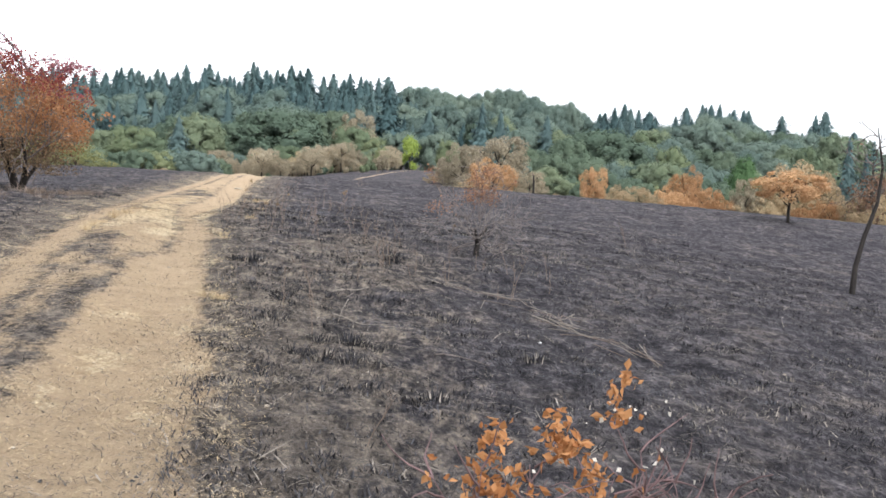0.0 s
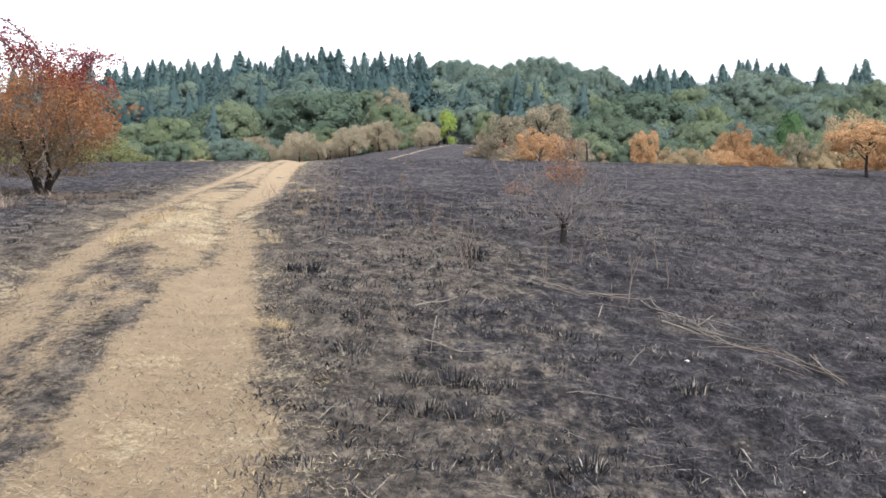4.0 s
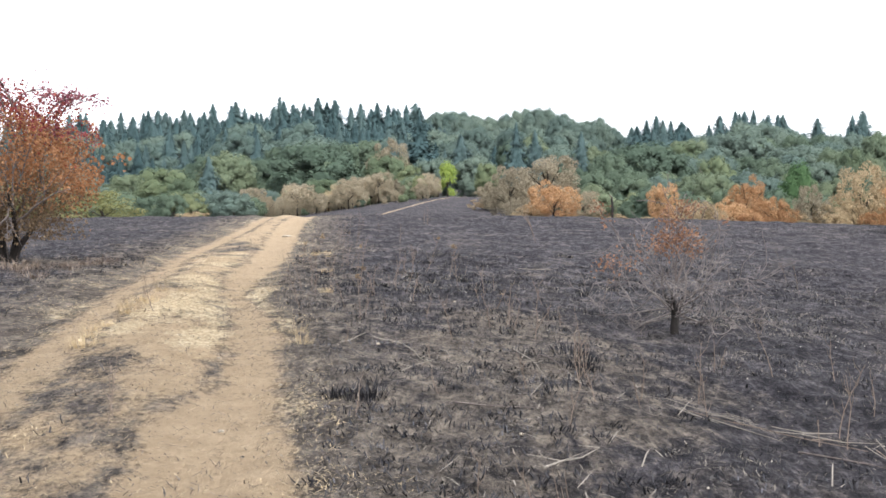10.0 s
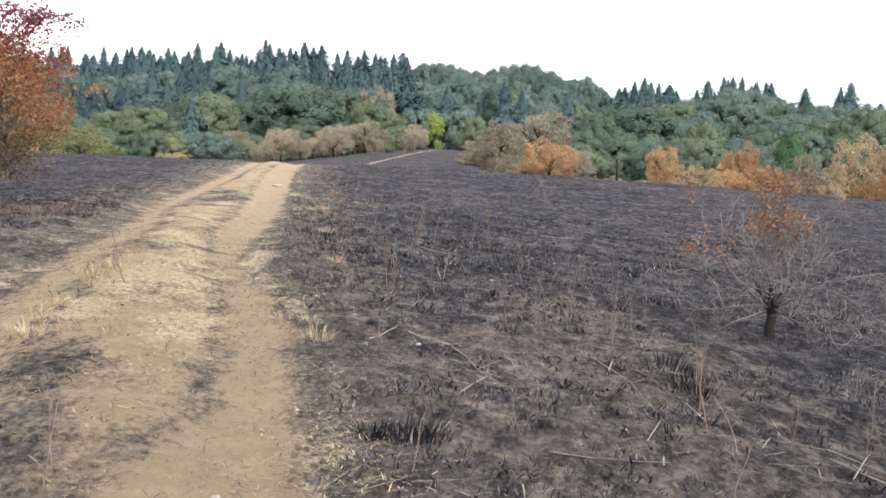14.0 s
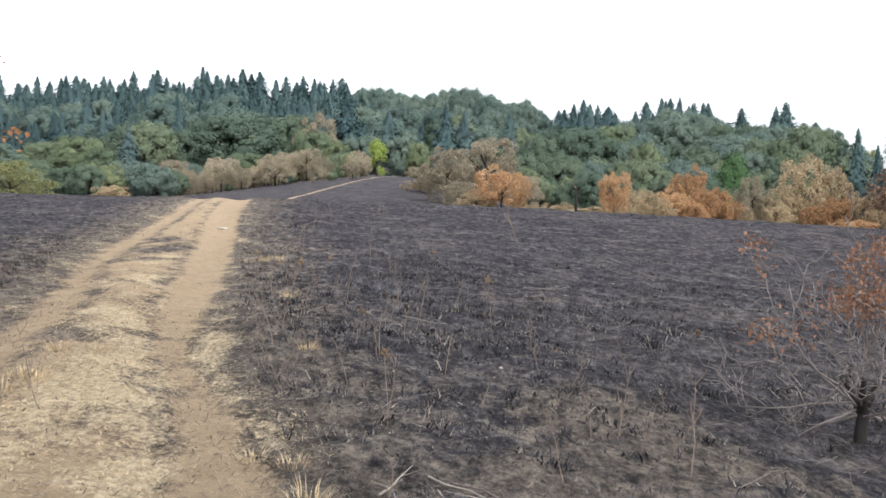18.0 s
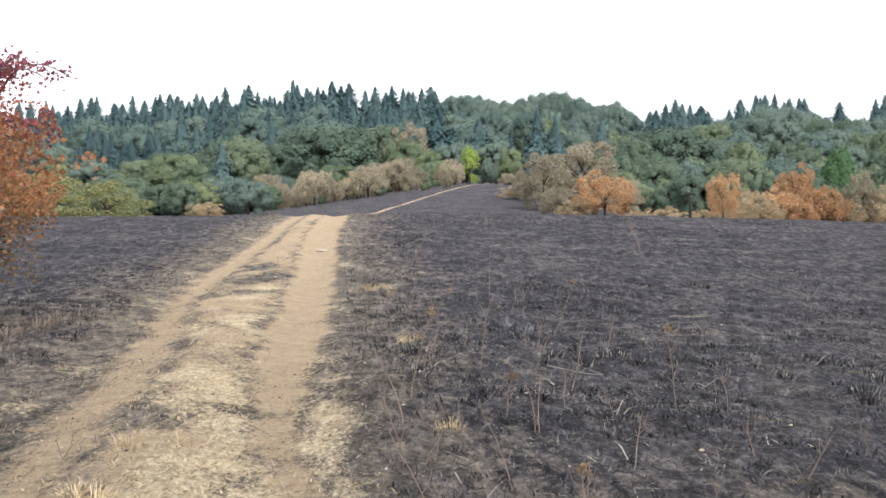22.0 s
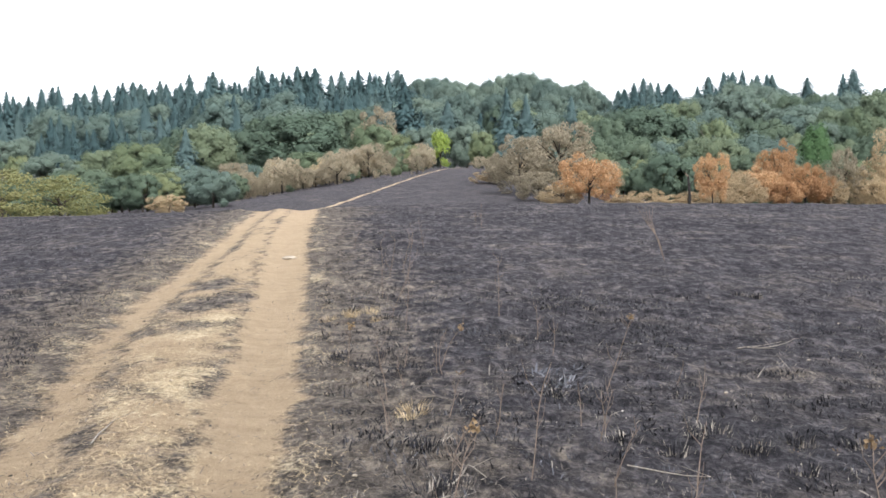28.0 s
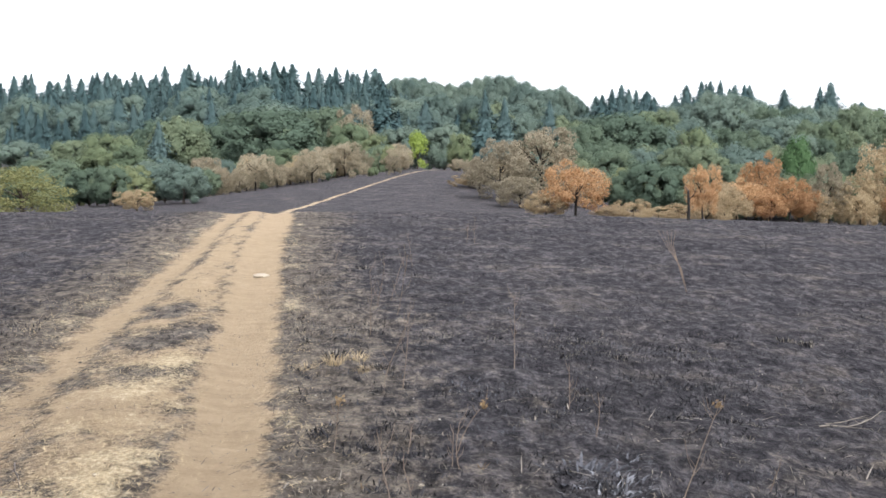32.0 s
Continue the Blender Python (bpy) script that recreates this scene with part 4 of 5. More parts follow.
LONE_CROWN = round_crown_mesh(47, 52, 190, 0.026, 0.5, 0.42, M_ORANGE, lobe=(0.05, 0.11), loose=0.5)
plant("orange_oak", LONE_CROWN, BURNT_TRUNKS[1], 12.6, 40.2, 1.75, 2.8, "small lone orange oak with a charred trunk", "tree", "scorched trees at the field edge", 2.2)
HALF_BURNT = ("conifer", FIRS[:2] + THIN_FIRS + BROWN_FIRS[1:2], [BROWN_TRUNK], "half-burnt conifer with thin browned boughs", "conifer", "half-burnt conifers")
for a, rise, d, w, pick in ((23.33, 4.06, 112, 7.0, 0), (24.21, 3.27, 110, 7.0, 1), (24.66, 3.9, 106, 6.0, 2), (25.88, 4.8, 105, 8.0, 3), (26.4, 3.6, 103, 7.0, 4), (29.2, 4.5, 93, 9.0, 2), (30.0, 3.9, 95, 9.0, 3), (28.3, 3.4, 100, 8.0, 4)):
    at_rise(HALF_BURNT, a, rise, d, w, pick)


# ---- the trees and shrubs near the track ----
M_SINGED_LEAF = leaf_material("singed_orange_leaves", (0.20, 0.105, 0.066), (0.34, 0.185, 0.110), (0.48, 0.31, 0.195))
M_PLUM = leaf_material("plum_leaves", (0.13, 0.04, 0.07), (0.22, 0.07, 0.10), (0.33, 0.13, 0.13))


def hawthorn():
    """Multi-stemmed tree with red top leaves and ochre lower ones."""
    rng = np.random.default_rng(301)
    e = thing("autumn_tree", -7.34, 23.05, "multi-stemmed tree with red, rusty and ochre leaves beside the track", "tree")
    e.scale = (1.12, 1.12, 1.14)
    stems, tips = [], []
    for k in range(6):
        a = 2 * math.pi * k / 6 + rng.uniform(-.3, .3)
        d = Vector((math.cos(a) * 0.5, math.sin(a) * 0.5, 1.0))
        grow(rng, (0.06 * math.cos(a), 0.06 * math.sin(a), 0), d, 1.25, 0.05, 2, stems, tips, 0.3, (4, 5), 0.8, 0.66, 0.1, 5)
    # long arching shoots from the top
    arch = []
    for k in range(16):
        a = rng.uniform(2.0, 4.6) if k < 9 else rng.uniform(-1.2, 1.4)
        s = Vector((rng.uniform(-.7, .3) if k < 9 else rng.uniform(0, .6), rng.uniform(-.5, .5), rng.uniform(1.4, 2.0)))
        p, d = s.copy(), Vector((0.4 * math.cos(a), 0.4 * math.sin(a), 1.0)).normalized()
        path = [p.copy()]
        for i in range(9):
            d = (d + Vector((0.12 * math.cos(a), 0.12 * math.sin(a), -0.10 - 0.02 * i)) + Vector(rng.normal(size=3)) * 0.05).normalized()
            p = p + d * (0.17 if k < 9 else 0.085)
            path.append(p.copy())
        stems.append((1, path, [0.014 - 0.001 * i for i in range(10)]))
        for i in range(2, 10):
            arch += [np.array(path[i]) + rng.normal(size=3) * 0.04 for _ in range(14)]
    woody("trunk", rng, stems, (M_BARK, M_TWIG), e)
    pts = np.array([tuple(t) for t in tips])
    pts = np.repeat(pts, 7, 0) + rng.normal(size=(len(pts) * 7, 3)) * 0.10
    ball = rng.normal(size=(42000, 3))
    ball /= np.linalg.norm(ball, axis=1, keepdims=True)
    fill = ball * rng.uniform(0.15, 1, (42000, 1)) ** 0.45 * (1.16, 1.2, 1.05) + (0.05, 0, 1.28)
    fill = fill[[noise.noise(Vector(q) * 2.6) > 0.0 + 0.12 * max(0, q[2] - 1.5) + 0.16 * max(0, 0.9 - q[2]) for q in fill]]
    ring = rng.uniform(0, 2 * math.pi, 2200)
    far = rng.uniform(0.3, 1.0, 2200)
    skirt = np.stack([np.cos(ring) * far, np.sin(ring) * far, rng.uniform(0.3, 0.8, 2200)], 1)
    pts = np.concatenate([pts, fill, skirt])
    pts = pts[(pts[:, 2] > 0.12) & (pts[:, 2] < 2.5) & (np.hypot(pts[:, 0], pts[:, 1]) < 1.45)]
    cut = pts[:, 2] + 0.25 * pts[:, 0] + rng.normal(size=len(pts)) * 0.16
    for key, sel, mat, label in (("ochre_foliage", cut < 1.0, M_OCHRE, "dull ochre leaves"), ("rusty_foliage", (cut >= 1.0) & (cut < 1.85), M_RUST, "rusty orange leaves"),
                                 ("red_foliage", cut >= 1.85, M_RED, "crimson leaves")):
        v, f = leaves(rng, pts[sel], 0.032, 0.2)
        mesh_part(key, v, f, mat, e, label)
    v, f = leaves(rng, np.array(arch), 0.038, 0.2)
    mesh_part("shoot_foliage", v, f, M_PLUM, e, "crimson leaves on arching shoots")
    # low sprig that reaches over the track side
    sp = [np.array((0.9 + 0.09 * i, 0.3, 1.25 + 0.012 * i)) + rng.normal(size=3) * 0.07 for i in range(6) for _ in range(7)]
    v, f = leaves(rng, np.array(sp), 0.06, 0.2)
    mesh_part("sprig_foliage", v, f, M_RUST, e, "thin rusty sprig")


hawthorn()


M_GREYTWIG = bark_material("bare_grey_twigs", (0.115, 0.097, 0.090), (0.34, 0.29, 0.265), 40)


def burnt_shrub():
    rng = np.random.default_rng(311)
    e = thing("burnt_shrub", 0.95, 16.95, "fire-stripped shrub with bare grey twigs and a few orange leaves", "shrub")
    stems, tips = [], []
    trunk = [Vector((0, 0, -0.03)), Vector((0.0, 0, 0.10)), Vector((0.02, 0, 0.24))]
    v, f = [], []
    tube(v, f, trunk, [0.046, 0.040, 0.038], 8)
    for k in range(3):
        a = k * 2.2
        tube(v, f, [Vector((0.01, 0, 0.2)), Vector((0.07 * math.cos(a), 0.07 * math.sin(a), 0.33)), Vector((0.14 * math.cos(a), 0.14 * math.sin(a), 0.42))], [0.034, 0.022, 0.014], 6)
    mesh_part("trunk", v, f, M_BARK, e, "charred black stub trunk", True)
    for k in range(16):
        a = 2 * math.pi * k / 16 + rng.uniform(-.25, .25)
        up = rng.uniform(-0.08, 0.42) if k % 4 else rng.uniform(0.6, 1.4)
        stems = []
        d = Vector((math.cos(a), math.sin(a), up))
        grow(rng, (0.03 * math.cos(a), 0.03 * math.sin(a), 0.18 + 0.1 * rng.uniform()), d, rng.uniform(0.65, 0.98), 0.0098, 2, stems, tips, 0.7, (3, 5), 0.75, 0.56, 0.16, 6)
        v, f = [], []
        for lev, path, radii in stems:
            tube(v, f, path, [max(r, 0.0034) for r in radii], 4 if lev else 3)
        mesh_part("limb", v, f, M_GREYTWIG, e, "bare curving grey-brown limb with twigs", True)
    # one long shoot with a leafy tip
    shoot = [Vector((-0.08, 0, 0.45)), Vector((-0.32, 0.0, 0.74)), Vector((-0.54, 0, 0.98)), Vector((-0.69, 0, 1.2))]
    v, f = [], []
    tube(v, f, shoot, [0.006, 0.005, 0.004, 0.003], 4)
    for s in ((0.05, 0.02), (0.2, -0.05), (0.32, 0.04), (-0.05, -0.03)):
        tube(v, f, [Vector((0.02, 0, 0.5)), Vector((s[0] * 0.6, s[1], 0.85)), Vector((s[0], s[1], 1.22))], [0.007, 0.005, 0.003], 4)
    mesh_part("leafy_shoot", v, f, M_TWIG, e)
    right = [Vector((0.08, 0, 0.5)), Vector((0.25, 0.02, 0.82)), Vector((0.48, 0, 1.06))]
    v, f = [], []
    tube(v, f, right, [0.006, 0.005, 0.003], 4)
    mesh_part("leafy_shoot", v, f, M_TWIG, e)
    c = []
    for cx, cz, sx, sz, n in ((0.0, 0.86, 0.10, 0.05, 130), (-0.12, 0.84, 0.05, 0.05, 40), (0.17, 0.86, 0.05, 0.06, 70), (0.03, 1.0, 0.06, 0.07, 80), (-0.08, 1.1, 0.04, 0.07, 34), (0.08, 1.18, 0.04, 0.05, 34),
                              (0.16, 1.2, 0.05, 0.03, 22), (-0.68, 1.2, 0.04, 0.03, 22), (-0.62, 1.04, 0.03, 0.05, 10), (-0.55, 0.68, 0.09, 0.05, 46), (0.48, 1.07, 0.025, 0.02, 10), (-0.35, 0.8, 0.06, 0.06, 14)):
        c += [rng.normal(size=3) * (sx * 1.2, 0.09, sz * 1.1) + (cx, 0, cz) for _ in range(int(n * 2.3))]
    v, f = leaves(rng, np.array(c), 0.027, 0.4, 1.8)
    mesh_part("foliage", v, f, M_SINGED_LEAF, e, "curled orange leaves")


burnt_shrub()


def sapling():
    """A chest-high sapling beside the start of the path; bare stems below, leaves and twigs at the top."""
    rng = np.random.default_rng(321)
    e = thing("oak_sapling", 0.245, 1.42, "chest-high sapling with golden dead leaves and purplish twigs", "sapling", z=-1.8)
    stems, tips, poles = [], [], []
    for k in range(6):
        x = (-0.15, -0.09, -0.03, 0.02, 0.06, 0.09)[k]
        top = Vector((x, rng.uniform(-.04, .04), rng.uniform(1.33, 1.40)))
        poles.append([Vector((x * .2, rng.uniform(-.02, .02), 0)), Vector((x * .6, 0, 0.7)), top])
        for q in range(3):
            grow(rng, top, Vector((rng.normal() * .5, rng.normal() * .3, 1.0)), rng.uniform(.08, .14), 0.0022, 1, stems, tips, 0.35, (3, 4), 0.75, 0.6, 0.05, 5)
    for k in range(8):
        grow(rng, (-0.06 + 0.01 * k, 0, 1.37 + 0.015 * k), Vector((1.0, rng.uniform(-.3, .3), rng.uniform(.2, .8))), rng.uniform(.07, .13), 0.0022, 1, stems, tips, 0.3, (3, 4), 0.7, 0.55, 0.05, 5)
    for path in poles:
        v, f = [], []
        tube(v, f, path, [0.007, 0.0055, 0.003], 5)
        mesh_part("stem", v, f, M_PURPLE, e, smooth=True)
    v, f = [], []
    for lev, path, radii in stems:
        tube(v, f, path, [max(r * .8, 0.0007) for r in radii], 4 if lev else 3)
    mesh_part("twig_frame", v, f, M_PURPLE, e, "thin purplish twigs", True)
    c = []
    for cx, cz, sx, sz, n in ((-0.145, 1.47, 0.017, 0.030, 120), (-0.138, 1.535, 0.010, 0.014, 40), (-0.105, 1.48, 0.016, 0.02, 30), (-0.06, 1.55, 0.010, 0.012, 44), (-0.045, 1.527, 0.014, 0.010, 50), (-0.072, 1.525, 0.012, 0.008, 24),
                              (-0.025, 1.495, 0.010, 0.014, 34), (0.008, 1.588, 0.007, 0.008, 18), (0.018, 1.612, 0.008, 0.007, 18), (0.014, 1.565, 0.013, 0.006, 26), (-0.21, 1.49, 0.006, 0.008, 6), (-0.01, 1.46, 0.012, 0.016, 26), (0.03, 1.5, 0.02, 0.02, 12)):
        c += [rng.normal(size=3) * (sx, 0.018, sz) + (cx, 0, cz) for _ in range(n)]
    v, f = leaves(rng, np.array(c), 0.0135, 0.5, 2.1)
    mesh_part("golden_foliage", v, f, M_GOLD, e, "curled golden-brown leaves")
    c = [rng.normal(size=3) * (0.06, 0.02, 0.045) + (0.02, 0, 1.53) for _ in range(30)]
    v, f = leaves(rng, np.array(c), 0.0065)
    mesh_part("pale_foliage", v, f, M_PALELEAF, e, "bleached leaf scraps")


M_PURPLE = bark_material("purple_twigs", (0.11, 0.07, 0.07), (0.30, 0.20, 0.19), 50)
M_PALELEAF = leaf_material("bleached_leaves", (0.45, 0.40, 0.34), (0.65, 0.60, 0.52), (0.8, 0.76, 0.7))
sapling()


def snag():
    """Thin charred tree, bare at the top."""
    rng = np.random.default_rng(331)
    e = thing("charred_tree", 7.65, 20.7, "slender charred tree with bare thin branches", "tree")
    path = [Vector((0, 0, -0.05)), Vector((0.04, 0, 0.5)), Vector((0.16, 0, 1.0)), Vector((0.36, 0, 1.6)), Vector((0.42, 0, 2.2)), Vector((0.3, 0, 2.9))]
    v, f = [], []
    tube(v, f, path, [0.06, 0.048, 0.042, 0.035, 0.024, 0.008], 7)
    mesh_part("trunk", v, f, M_BARK, e, "crooked black trunk", True)
    stems, tips = [], []
    for k in range(16):
        t = rng.uniform(0.5, 1)
        p = path[2].lerp(path[5], t) if t < 0.75 else path[3].lerp(path[5], rng.uniform(0, 1))
        a = rng.uniform(0, 6.28)
        grow(rng, p, Vector((math.cos(a), math.sin(a), rng.uniform(.1, .9))), rng.uniform(.5, .9), 0.012, 1, stems, tips, 0.4, (3, 5), 0.7, 0.6, 0.0, 5)
    v, f = [], []
    for lev, pth, radii in stems:
        tube(v, f, pth, [max(r, 0.004) for r in radii], 3)
    mesh_part("bare_crown", v, f, M_TWIG, e, "bare scorched branches")
    c = [rng.normal(size=3) * (0.45, 0.4, 0.3) + (0.55, 0, 1.9) for _ in range(160)]
    v, f = leaves(rng, np.array(c), 0.045)
    mesh_part("brown_foliage", v, f, M_BROWN, e, "a few brown leaves")


snag()


def charred_post():
    e = thing("charred_stump", 5.05, 50.2, "charred upright stump with a broken side stub", "stump")
    v, f = [], []
    tube(v, f, [Vector((0, 0, -0.05)), Vector((0.01, 0, 0.4)), Vector((-0.01, 0, 0.78)), Vector((0.0, 0, 0.84))], [0.05, 0.038, 0.034, 0.02], 8)
    mesh_part("trunk", v, f, M_BARK, e, smooth=True)
    v, f = [], []
    tube(v, f, [Vector((0.03, 0, 0.6)), Vector((0.13, 0, 0.68)), Vector((0.2, 0, 0.8))], [0.02, 0.015, 0.008], 6)
    mesh_part("side_stub", v, f, M_BARK, e)
    v, f = [], []
    tube(v, f, [Vector((0, 0, 0.8)), Vector((-0.08, 0, 0.9)), Vector((-0.11, 0, 0.93))], [0.028, 0.018, 0.008], 5)
    mesh_part("bleached_tip", v, f, M_STALK, e, "pale splintered tip")


charred_post()


# ---- standing dead weeds ----
def weed(x, y, h, seed, head=False, lean=0.0, pale=False):
    rng = np.random.default_rng(seed)
    e = thing("dead_weed", x, y, "upright dead weed stalk with thin side stems on burnt ground", "weed", "standing weed stalks")
    v, f = [], []
    p, d = Vector((0, 0, -0.02)), Vector((rng.normal() * .14 + lean, rng.normal() * .14, 1)).normalized()
    path = [p.copy()]
    for i in range(5):
        d = (d + Vector(rng.normal(size=3)) * 0.10).normalized()
        p = p + d * (h / 5)
        path.append(p.copy())
    tube(v, f, path, [0.0036, 0.0032, 0.0028, 0.0025, 0.0021, 0.0013], 5)
    mesh_part("stem", v, f, M_STALK, e)
    for k in range(int(rng.integers(3, 8))):
        i = int(rng.integers(1, 5))
        b = path[i].lerp(path[i + 1], rng.uniform())
        a = rng.uniform(0, 6.28)
        L = h * rng.uniform(0.1, 0.28)
        m = b + Vector((math.cos(a) * L * .4, math.sin(a) * L * .4, L * .5))
        v, f = [], []
        tube(v, f, [b, m, m + Vector((math.cos(a) * L * .15, math.sin(a) * L * .15, L * .6))], [0.0022, 0.0018, 0.001], 3)
        mesh_part("side_stem", v, f, M_STALK, e)
    
    if head:
        pts = rng.normal(size=(24, 3)) * 0.013 + np.array(path[-1])
        v, f = leaves(rng, pts, 0.02)
        tagged(mesh_part("seed_head", v, f, M_OCHRE, e), "dry orange seed head", kind="stuff")


WEEDS_NEAR = [(-0.28, 13.91, 0.38), (0.43, 13.19, 0.31), (0.05, 13.34, 0.22), (1.09, 12.59, 0.46), (1.6, 13.61, 0.33), (-2.93, 12.11, 0.32), (-0.6, 16.07, 0.33),
              (-2.2, 20.76, 0.62), (-2.47, 16.82, 0.46), (4.54, 25.33, 0.62), (-0.73, 9.59, 0.57), (1.13, 12.86, 0.51), (-0.2, 14.17, 0.49), (-0.63, 16.48, 0.47),
              (0.47, 13.61, 0.47), (4.82, 26.94, 0.66), (-1.06, 10.61, 0.42), (-0.19, 6.79, 0.45), (1.21, 14.55, 0.48), (-2.47, 17.96, 0.28),
              (-0.55, 20.33, 0.21), (-0.44, 15.64, 0.53), (-0.66, 17.83, 0.29), (-0.6, 16.53, 0.3), (-0.29, 13.59, 0.42), (-2.54, 17.71, 0.28), (-2.9, 11.9, 0.41), (0.08, 13.58, 0.32)]
WEEDS_FAR = [(-2.64, 17.92, 0.44), (-0.77, 16.47, 0.36), (-0.43, 16.14, 0.33), (-1.49, 17.88, 0.32), (-0.73, 19.2, 0.37), (-1.6, 20.06, 0.5), (-3.6, 15.96, 0.5), (-2.88, 26.34, 0.67),
             (-1.94, 27.3, 0.67), (-3.02, 26.19, 0.65), (-1.8, 20.81, 0.36), (-2.66, 18.46, 0.54), (-2.35, 18.47, 0.22), (-2.94, 22.75, 0.5), (-2.56, 23.9, 0.33),
             (-2.99, 31.49, 0.64), (-2.68, 35.23, 0.57), (-1.57, 38.34, 0.51), (-2.93, 30.26, 0.8), (-3.18, 29.1, 0.7), (-2.61, 23.93, 0.26), (-3.84, 35.03, 0.41), (-0.8, 18.22, 0.25),
             (-1.69, 25.87, 0.38), (-2.91, 21.74, 0.28), (-3.14, 31.01, 0.6), (-1.67, 38.86, 0.44)]
for k, (x, y, h) in enumerate(WEEDS_NEAR + WEEDS_FAR):
    weed(x, y, h, 400 + k)
for k, (x, y, h) in enumerate(((-1.0, 19.4, 0.55), (-1.44, 23.48, 0.62), (-1.9, 16.2, 0.42), (-2.59, 24.29, 0.4), (-3.28, 24.1, 0.35), (-2.09, 18.9, 0.3), (0.68, 19.89, 0.3), (-2.65, 19.3, 0.6))):
    weed(x, y, h, 480 + k, head=True)
M_BLEACHED = bark_material("bleached_wood", (0.18, 0.155, 0.13), (0.44, 0.385, 0.32), 50)
rng = np.random.default_rng(470)
for k in range(38):
    y = float(rng.uniform(10.5, 25))
    x = float(along(RUT_R, y) + 0.7 + abs(rng.normal()) * 1.6)
    weed(x, y, float(rng.uniform(.16, .4)), 900 + k)
# a bleached dead treetop among the green oaks
e = thing("bleached_snag", *at_bearing(13.1, 197), "bare bleached dead tree among green oaks", "tree")
mesh_scale = EYE.z + 197 * math.tan(radians(2.95)) - ground(*at_bearing(13.1, 197))
e.scale = (mesh_scale * 0.5, mesh_scale * 0.5, mesh_scale)
o = new("trunk", limbs_mesh(46, M_BLEACHED, 1.25, 0.034, 0.3, 7))
o.parent = e
# a leaning yellow weed far out on the field
e = thing("leaning_weed", 0.94, 33.2, "tall yellowish leaning weed alone on black ground", "weed")
v, f = [], []
for s in range(5):
    o = (s - 2) * 0.03
    tube(v, f, [Vector((0, 0, -0.03)), Vector((-0.1, o, 0.35)), Vector((-0.24 + o, o, 0.65)), Vector((-0.28 + o * 2.2, o, 0.86))], [0.005, 0.0045, 0.004, 0.002], 4)
mesh_part("stem_cluster", v, f, M_STALK, e)


# ---- fallen branches and stalks ----
def fallen(points, radius, label, name="fallen_branch", mat=None, seed=0, lift=0.012):
    rng = np.random.default_rng(seed)
    x0, y0 = points[0]
    e = thing(name, x0, y0, label, "branch", "fallen branches", z=surface(x0, y0))
    path = []
    for (xa, ya), (xb, yb) in zip(points, points[1:]):
        for i in range(3):
            t = i / 3
            x, y = xa + (xb - xa) * t + rng.normal() * .006, ya + (yb - ya) * t + rng.normal() * .006
            path.append(Vector((x - x0, y - y0, surface(x, y) - surface(x0, y0) + lift + abs(rng.normal()) * .006)))
    x, y = points[-1]
    path.append(Vector((x - x0, y - y0, surface(x, y) - surface(x0, y0) + lift)))
    v, f = [], []
    n = len(path)
    tube(v, f, path, [radius * (1 - 0.6 * i / (n - 1)) for i in range(n)], 5)
    mesh_part("stem", v, f, mat or M_TWIG, e, smooth=True)
    for k in range(2 + n // 3):
        i = int(rng.integers(1, n))
        a = rng.uniform(0, 6.28)
        L = rng.uniform(.06, .2)
        v, f = [], []
        tube(v, f, [path[i], path[i] + Vector((math.cos(a) * L, math.sin(a) * L, rng.uniform(0, .05)))], [radius * .45, radius * .15], 3)
        mesh_part("twig", v, f, mat or M_TWIG, e)


BRANCHES = [[(-0.63, 10.56), (-0.36, 10.35), (-0.17, 10.36)], [(0.24, 9.32), (0.44, 9.32), (0.66, 9.31)], [(-0.7, 11.69), (-0.37, 12.11)], [(-0.65, 15.12), (-0.55, 14.58), (-0.48, 13.91)],
            [(-0.29, 15.39), (0.17, 16.01)], [(-1.74, 15.31), (-1.49, 14.95), (-1.27, 14.15)], [(-1.47, 13.73), (-1.26, 14.38)], [(-1.63, 15.21), (-1.44, 14.96), (-1.4, 14.44)]]
BRANCHES += [[(-1.97, 14.96), (-1.8, 15.42)], [(-1.18, 14.83), (-1.11, 14.3)], [(-0.47, 14.79), (-0.38, 14.5), (-0.33, 14.11)], [(0.06, 25.64), (0.25, 25.6), (0.78, 26.32)],
             [(0.14, 25.75), (0.59, 26.16)], [(-1.94, 16.19), (-1.79, 16.58)], [(-2.61, 20.54), (-2.49, 20.99), (-2.41, 20.77)], [(-2.65, 20.23), (-2.47, 20.53)]]
BRANCHES += [[(0.78, 12.5), (1.14, 12.3), (1.32, 12.0)], [(1.23, 11.75), (1.56, 11.31)], [(-0.53, 11.34), (-0.57, 10.31)], [(-4.99, 23.83), (-4.75, 23.14)],
             [(-4.45, 21.32), (-4.49, 21.99)], [(-1.68, 21.1), (-1.25, 21.1)], [(-1.12, 12.92), (-0.59, 13.02)], [(2.86, 26.12), (3.24, 25.4)]]
for k, pts in enumerate(BRANCHES):
    fallen(pts, (0.0042, 0.0055, 0.0065)[k % 3], "thin bleached branch lying on the burnt ground", seed=500 + k, mat=(M_BLEACHED, M_TWIG, M_BLEACHED)[k % 3])


